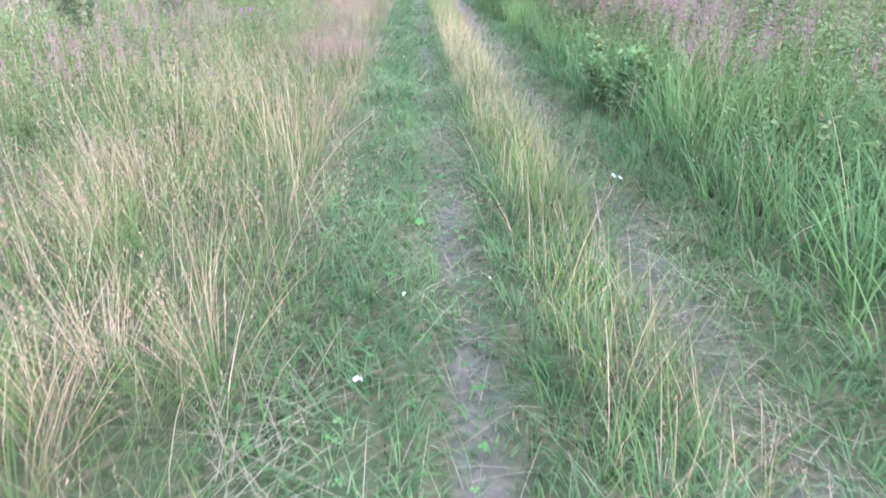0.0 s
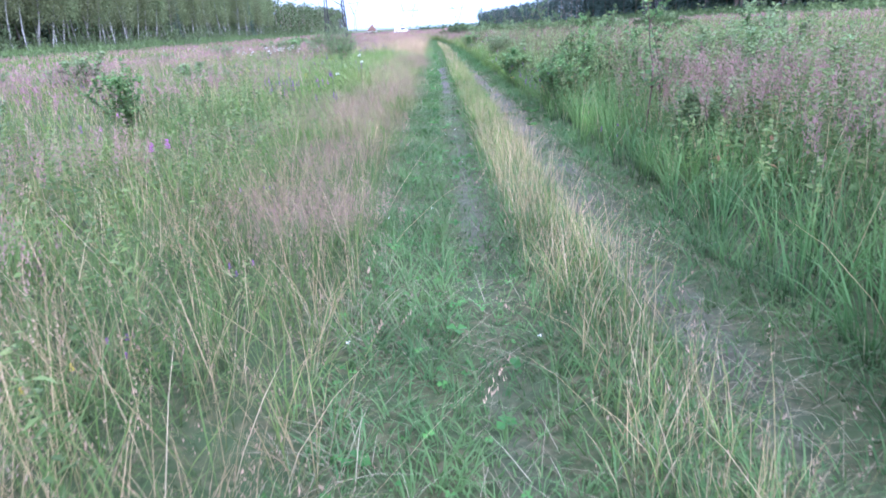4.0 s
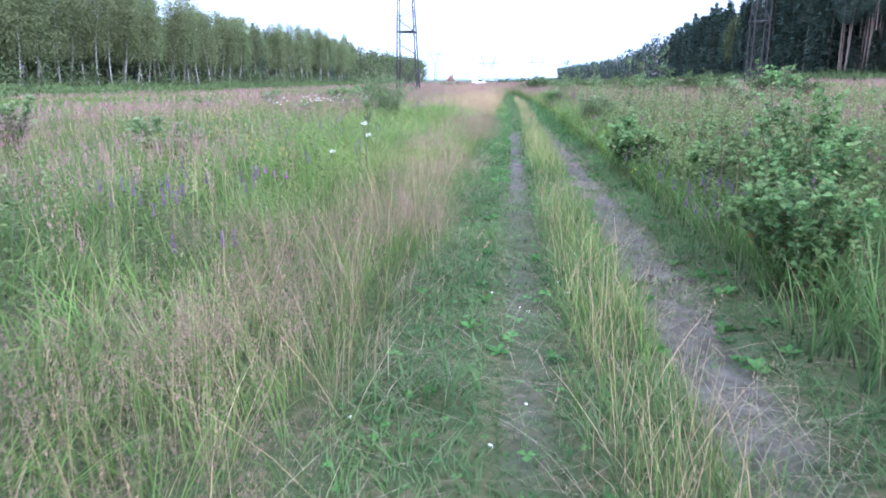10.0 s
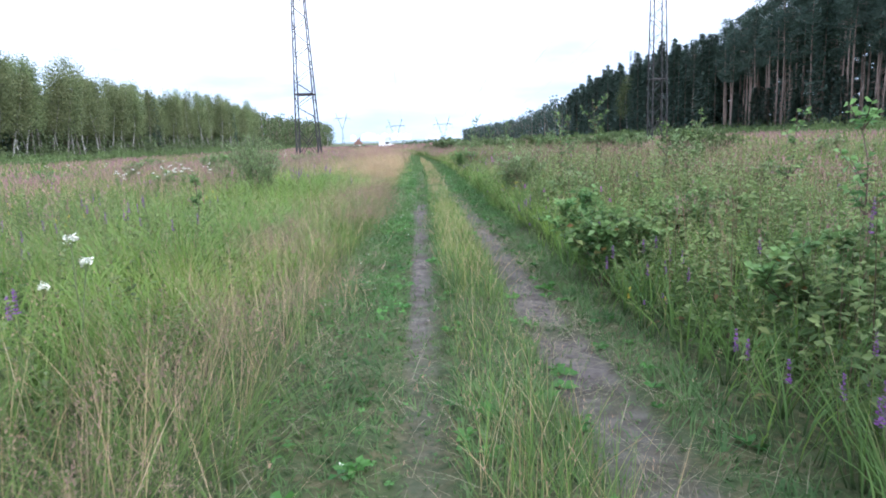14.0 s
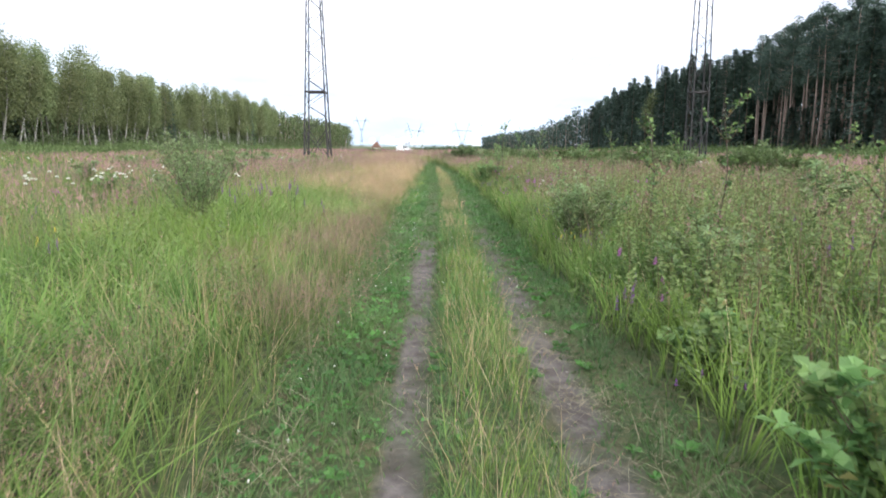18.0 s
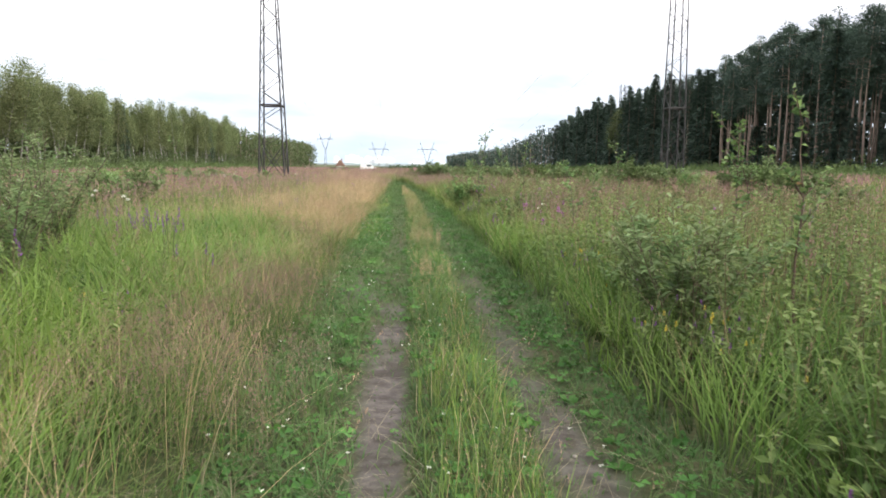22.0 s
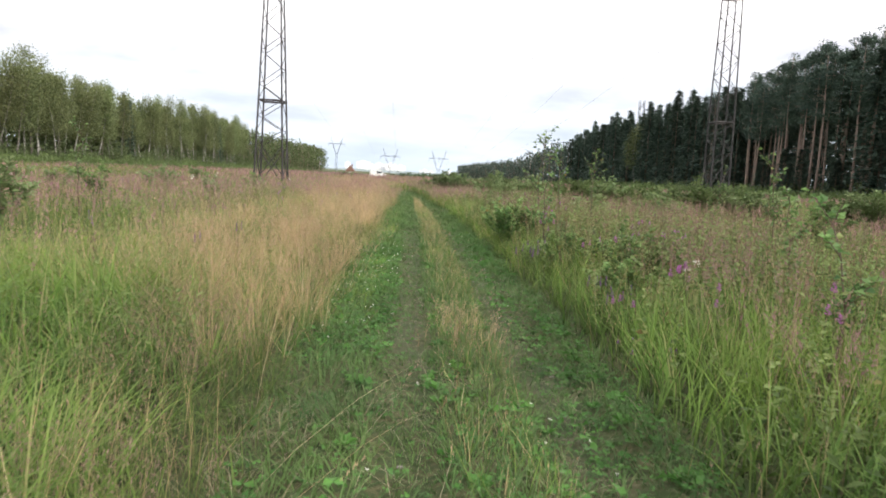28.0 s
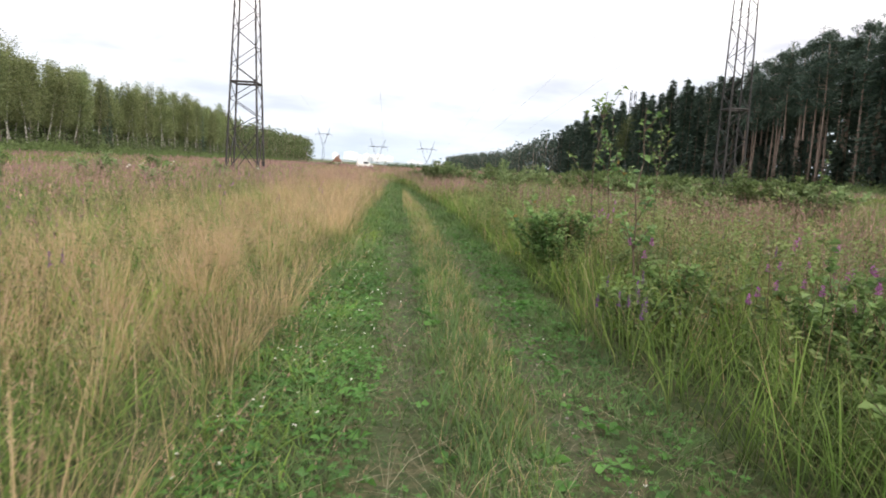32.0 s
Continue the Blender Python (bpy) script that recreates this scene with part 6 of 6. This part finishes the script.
# dense plumes in patches
for cx, cy, rad, count, tall, heap in ((2.45, 11.0, 0.5, 80, 1.05, pink), (3.4, 12.3, 0.9, 110, 1.1, pink), (2.9, 10.1, 0.5, 60, 1.05, pink), (2.15, 5.37, 0.4, 24, 0.92, pink), (2.7, 6.14, 0.5, 33, 1, pink), (2.55, 7.49, 0.7, 60, 1.02, pink), (3.2, 9.22, 0.9, 77, 1.08, pink), (2.5, 11.72, 0.6, 44, 1.05, pink), (4.2, 8.25, 1, 55, 1.08, pink), (2.3, 9.6, 0.4, 27, 1, pink), (-2.8, 6.52, 0.8, 70, 0.8, pink), (-3.4, 9.41, 1, 90, 0.85, pink), (-1.5, 9.22, 0.5, 60, 0.6, heads), (-1.9, 12.29, 0.5, 50, 0.65, heads), (-1.25, 13.78, 0.45, 60, 0.6, heads), (-1.03, 16.63, 0.41, 70, 0.46, heads), (-1.3, 19.03, 0.42, 50, 0.51, heads), (-0.75, 20.5, 0.34, 60, 0.42, heads), (-0.96, 25.28, 0.51, 55, 0.51, heads), (-1.07, 27.69, 0.61, 60, 0.52, heads), (-1.07, 30.4, 0.55, 55, 0.55, heads), (2.42, 33.94, 0.37, 40, 0.83, pink), (2.98, 36.47, 0.74, 70, 0.92, pink), (3.9, 39.47, 1.1, 110, 0.92, pink), (5.09, 43.47, 1.47, 150, 0.92, pink), (2.7, 42.47, 0.74, 60, 0.83, heads), (0.49, 32.17, 0.28, 26, 0.29, heads), (0.54, 36.07, 0.46, 30, 0.31, heads)):
    a, q = rng.uniform(0, 6.283, count), rad * np.sqrt(rng.random(count))
    x, y = cx + q * np.cos(a), cy + 1.3 * q * np.sin(a)
    az, lean = rng.uniform(0, 6.283, count), rng.uniform(0.03, 0.28, count)
    tip = blades(straw, x, y, ground_z(x, y), tall * rng.uniform(0.75, 1.12, count), 0.003, lean, 0.12, 2, az=az)
    fine = heap is heads and cy < 31
    tips_to_heads(haze if fine else heap, tip, az, lean, 46 if heap is pink else 34, 0.20, 0.042 if heap is pink else 0.036, 0.019 if heap is pink else 0.009 if fine else 0.015)

# brown haze of bent grass in soft patches along the left verge
spots = [(-1.1, 8.2), (-1.3, 10.4), (-1.0, 12.0), (-1.5, 13.8), (-1.05, 15.9), (-1.3, 17.4), (-1.0, 19.6), (-1.25, 21.8), (-1.7, 23.6), (-1.1, 25.4), (-1.35, 27.6), (-1.05, 29.6), (-1.5, 30.8), (-1.15, 32.6), (-1.3, 34.6), (-1.9, 27.0), (-2.2, 15.4), (-2.6, 12.0), (-1.9, 31.4), (-2.15, 30.6), (-1.75, 35.6)]
spots += [(-1.3, 28.2), (-1.55, 28.9), (-0.95, 29.9), (-1.15, 30.5), (-0.78, 25.2), (-0.7, 27.6), (-0.9, 16.3), (-1.3, 13.4), (-1.2, 10.4), (-1.0, 8.1), (-1.4, 8.6), (-1.9, 13.0), (-1.5, 15.0), (-1.2, 18.6), (-1.6, 22.5)]
for cx, cy in spots:
    count = 150
    a, q = rng.uniform(0, 6.283, count), 0.42 * np.sqrt(rng.random(count))
    x, y = cx + q * np.cos(a), cy + 1.7 * q * np.sin(a)
    az, lean = rng.uniform(0, 6.283, count), rng.uniform(0.03, 0.35, count)
    tip = blades(green, x, y, ground_z(x, y), rng.uniform(0.36, 0.60, count), 0.0018, lean, 0.15, 2, az=az)
    tips_to_heads(haze, tip, az, lean, 46, 0.17, 0.055, 0.0100)

# leafy weeds: thickest beside the right rut
def herbs(x, y, height, count, leaf_len, leaf_wide, seg=2):
    n = len(x)
    az, lean = rng.uniform(0, 6.283, n), rng.uniform(0.0, 0.18, n)
    z = ground_z(x, y)
    blades(stalk, x, y, z, height, 0.004, lean, 0.05, seg, az=az)
    f = rng.uniform(0.12, 1.0, (n, count))
    out = (lean[:, None] * f + 0.05 * f * f) * height[:, None]
    p = np.stack([x[:, None] + np.cos(az)[:, None] * out, y[:, None] + np.sin(az)[:, None] * out, z[:, None] + f * height[:, None] * 0.97], -1).reshape(-1, 3)
    a = rng.uniform(0, 6.283, n * count)
    way = np.stack([np.cos(a), np.sin(a), rng.normal(0.25, 0.35, n * count)], -1)
    way /= np.linalg.norm(way, axis=1, keepdims=True)
    size = (1.15 - 0.65 * f).ravel()
    rnd = np.clip(np.repeat(rng.random(n), count) * 0.7 + rng.random(n * count) * 0.33, 0, 1)
    leaves(forb, p, way, leaf_len * size * rng.uniform(0.7, 1.2, n * count), leaf_wide * size, rnd, fold=0.15, along=np.repeat(f.ravel(), 4))


x, y = scatter(1.45, 5.0, 1.5, 60, 56)
thick = 0.10 + 0.45 * ramp(x, 1.9, 2.4) * (1 - ramp(paced(y), 7.5, 11)) + 0.72 * ramp(paced(y), 7.5, 11) * (1 - ramp(paced(y), 36, 39)) + 0.30 * ramp(paced(y), 17, 21) * (1 - ramp(paced(y), 36, 39)) + 0.85 * ramp(paced(y), 38, 40)
x, y = keep(np.clip(thick * ramp(x, 1.5 + 0.3 * (1 - ramp(paced(y), 17, 20)), 2.1 + 0.4 * (1 - ramp(paced(y), 17, 20))) * ramp(vnoise(x, y, 0.8, 91) * 0.6 + vnoise(x, y, 2.4, 90) * 0.4, 0.25, 0.62), 0, 1), x, y)
tall = 1 + 0.42 * ramp(paced(y), 4, 8) * (1 - ramp(paced(y), 17, 22))
herbs(x, y, rng.uniform(0.4, 1.15, len(x)) * tall * (0.55 + 0.45 * ramp(x, 1.6, 2.8)), 16, 0.105, 0.042)
x, y = scatter(1.7, 5.5, 3, 58, 9)
x, y = keep(ramp(vnoise(x, y, 1.4, 94), 0.35, 0.6), x, y)
herbs(x, y, rng.uniform(0.8, 1.45, len(x)) * (0.6 + 0.4 * ramp(x, 1.8, 3.0)), 22, 0.085, 0.056)
x, y = scatter(5.0, 9.0, 1.5, 60, 15)
x, y = keep(np.clip(0.8 * ramp(vnoise(x, y, 1.2, 93), 0.25, 0.7), 0, 1), x, y)
herbs(x, y, rng.uniform(0.6, 1.05, len(x)), 9, 0.12, 0.048)
x, y = scatter(-7.0, -1.3, 3, 60, 26)
x, y = keep(np.clip((0.3 + 0.5 * ramp(-x, 2, 4)) * ramp(vnoise(x, y, 1.0, 92), 0.3, 0.75), 0, 1), x, y)
herbs(x, y, rng.uniform(0.35, 0.85, len(x)), 13, 0.095, 0.030)
x, y = scatter(-6.5, -2.1, 7, 31, 7)
x, y = keep(ramp(vnoise(x, y, 1.3, 192), 0.35, 0.6), x, y)
herbs(x, y, rng.uniform(0.6, 1.0, len(x)), 20, 0.085, 0.050)
# dry brown stalks
x, y = scatter(1.9, 9.0, 12, 52, 11)
n = len(x)
blades(stalk, x, y, ground_z(x, y), rng.uniform(0.7, 1.4, n), 0.008, rng.uniform(0, 0.2, n), 0.05, 2)
tipx = np.stack([x, y, ground_z(x, y) + rng.uniform(0.85, 1.2, n)], -1)
tips_to_heads(stalk, tipx, rng.uniform(0, 6.28, n), np.zeros(n), 10, 0.35, 0.035, 0.03)

# the open field
for x0, x1, y0, y1, per, w, part_pink in ((-16, -5, 2, 80, 34, 0.019, 0.14), (5.6, 17, 2, 80, 34, 0.019, 0.14), (-5, 5.6, 58, 84, 80, 0.014, 0.12), (-74, -16, 12, 150, 4.0, 0.06, 0.2), (17, 72, 12, 150, 4.0, 0.06, 0.2), (-16, 17, 80, 150, 9, 0.045, 0.2), (-74, 72, 150, 330, 0.8, 0.15, 0.2)):
    x, y = scatter(x0, x1, y0, y1, per)
    u = x - track(y)
    on_track = bump(u, 0.5, 0.75, 0.25) * (1 - ramp(paced(y), 84, 92))
    x, y, u = keep(np.clip(1 - on_track, 0, 1) * np.clip(0.45 + vnoise(x, y, 1.3, 95), 0, 1), x, y, u)
    n = len(x)
    golden = bump(u, -2.2, 1.6, 1.8) * 0.85 * (1 - ramp(paced(y), 100, 140))
    drift = ramp(vnoise(x, y, 4.0, 96) * 0.6 + vnoise(x, y, 14.0, 97) * 0.4, 0.42, 0.58)
    pick = rng.random(n)
    m_straw = pick < 0.05 + 0.7 * golden
    m_pink = ~m_straw & (rng.random(n) < part_pink * 2.8 * drift * (1 - 0.7 * ramp(np.abs(x), 34, 58)))
    m_green = ~m_straw & ~m_pink
    hh = rng.uniform(0.55, 0.95, n) * (0.75 + 0.4 * vnoise(x, y, 4.0, 98))
    for heap, m in ((straw, m_straw), (green, m_green), (straw, m_pink)):
        k = int(m.sum())
        az, lean = rng.uniform(0, 6.283, k), rng.uniform(0, 0.35, k)
        narrow = 0.45 if heap is straw else 1.0
        tip = blades(heap, x[m], y[m], ground_z(x[m], y[m]), hh[m] * (1.15 if heap is straw else 1), w * narrow * rng.uniform(0.7, 1.4, k), lean, rng.uniform(0.05, 0.5, k), 2, az=az)
        if m is m_pink:
            tips_to_heads(pink, tip, az, lean, 6 if w < 0.02 else 3, 0.25, 0.035 + w, 0.04 + w * (1.8 if w < 0.02 else 2.6))
        elif m is m_straw:
            tips_to_heads(heads, tip, az, lean, 3, 0.18, 0.02 + w * 0.5, 0.035 + w)
    if y1 <= 150:
        q = rng.random(n) < (0.16 if y1 < 90 else 0.06) * ramp(vnoise(x, y, 3.0, 99), 0.52, 0.66)
        herbs(x[q], y[q], rng.uniform(0.6, 1.05, int(q.sum())), 12, 0.10 + w * 3, 0.035 + w)

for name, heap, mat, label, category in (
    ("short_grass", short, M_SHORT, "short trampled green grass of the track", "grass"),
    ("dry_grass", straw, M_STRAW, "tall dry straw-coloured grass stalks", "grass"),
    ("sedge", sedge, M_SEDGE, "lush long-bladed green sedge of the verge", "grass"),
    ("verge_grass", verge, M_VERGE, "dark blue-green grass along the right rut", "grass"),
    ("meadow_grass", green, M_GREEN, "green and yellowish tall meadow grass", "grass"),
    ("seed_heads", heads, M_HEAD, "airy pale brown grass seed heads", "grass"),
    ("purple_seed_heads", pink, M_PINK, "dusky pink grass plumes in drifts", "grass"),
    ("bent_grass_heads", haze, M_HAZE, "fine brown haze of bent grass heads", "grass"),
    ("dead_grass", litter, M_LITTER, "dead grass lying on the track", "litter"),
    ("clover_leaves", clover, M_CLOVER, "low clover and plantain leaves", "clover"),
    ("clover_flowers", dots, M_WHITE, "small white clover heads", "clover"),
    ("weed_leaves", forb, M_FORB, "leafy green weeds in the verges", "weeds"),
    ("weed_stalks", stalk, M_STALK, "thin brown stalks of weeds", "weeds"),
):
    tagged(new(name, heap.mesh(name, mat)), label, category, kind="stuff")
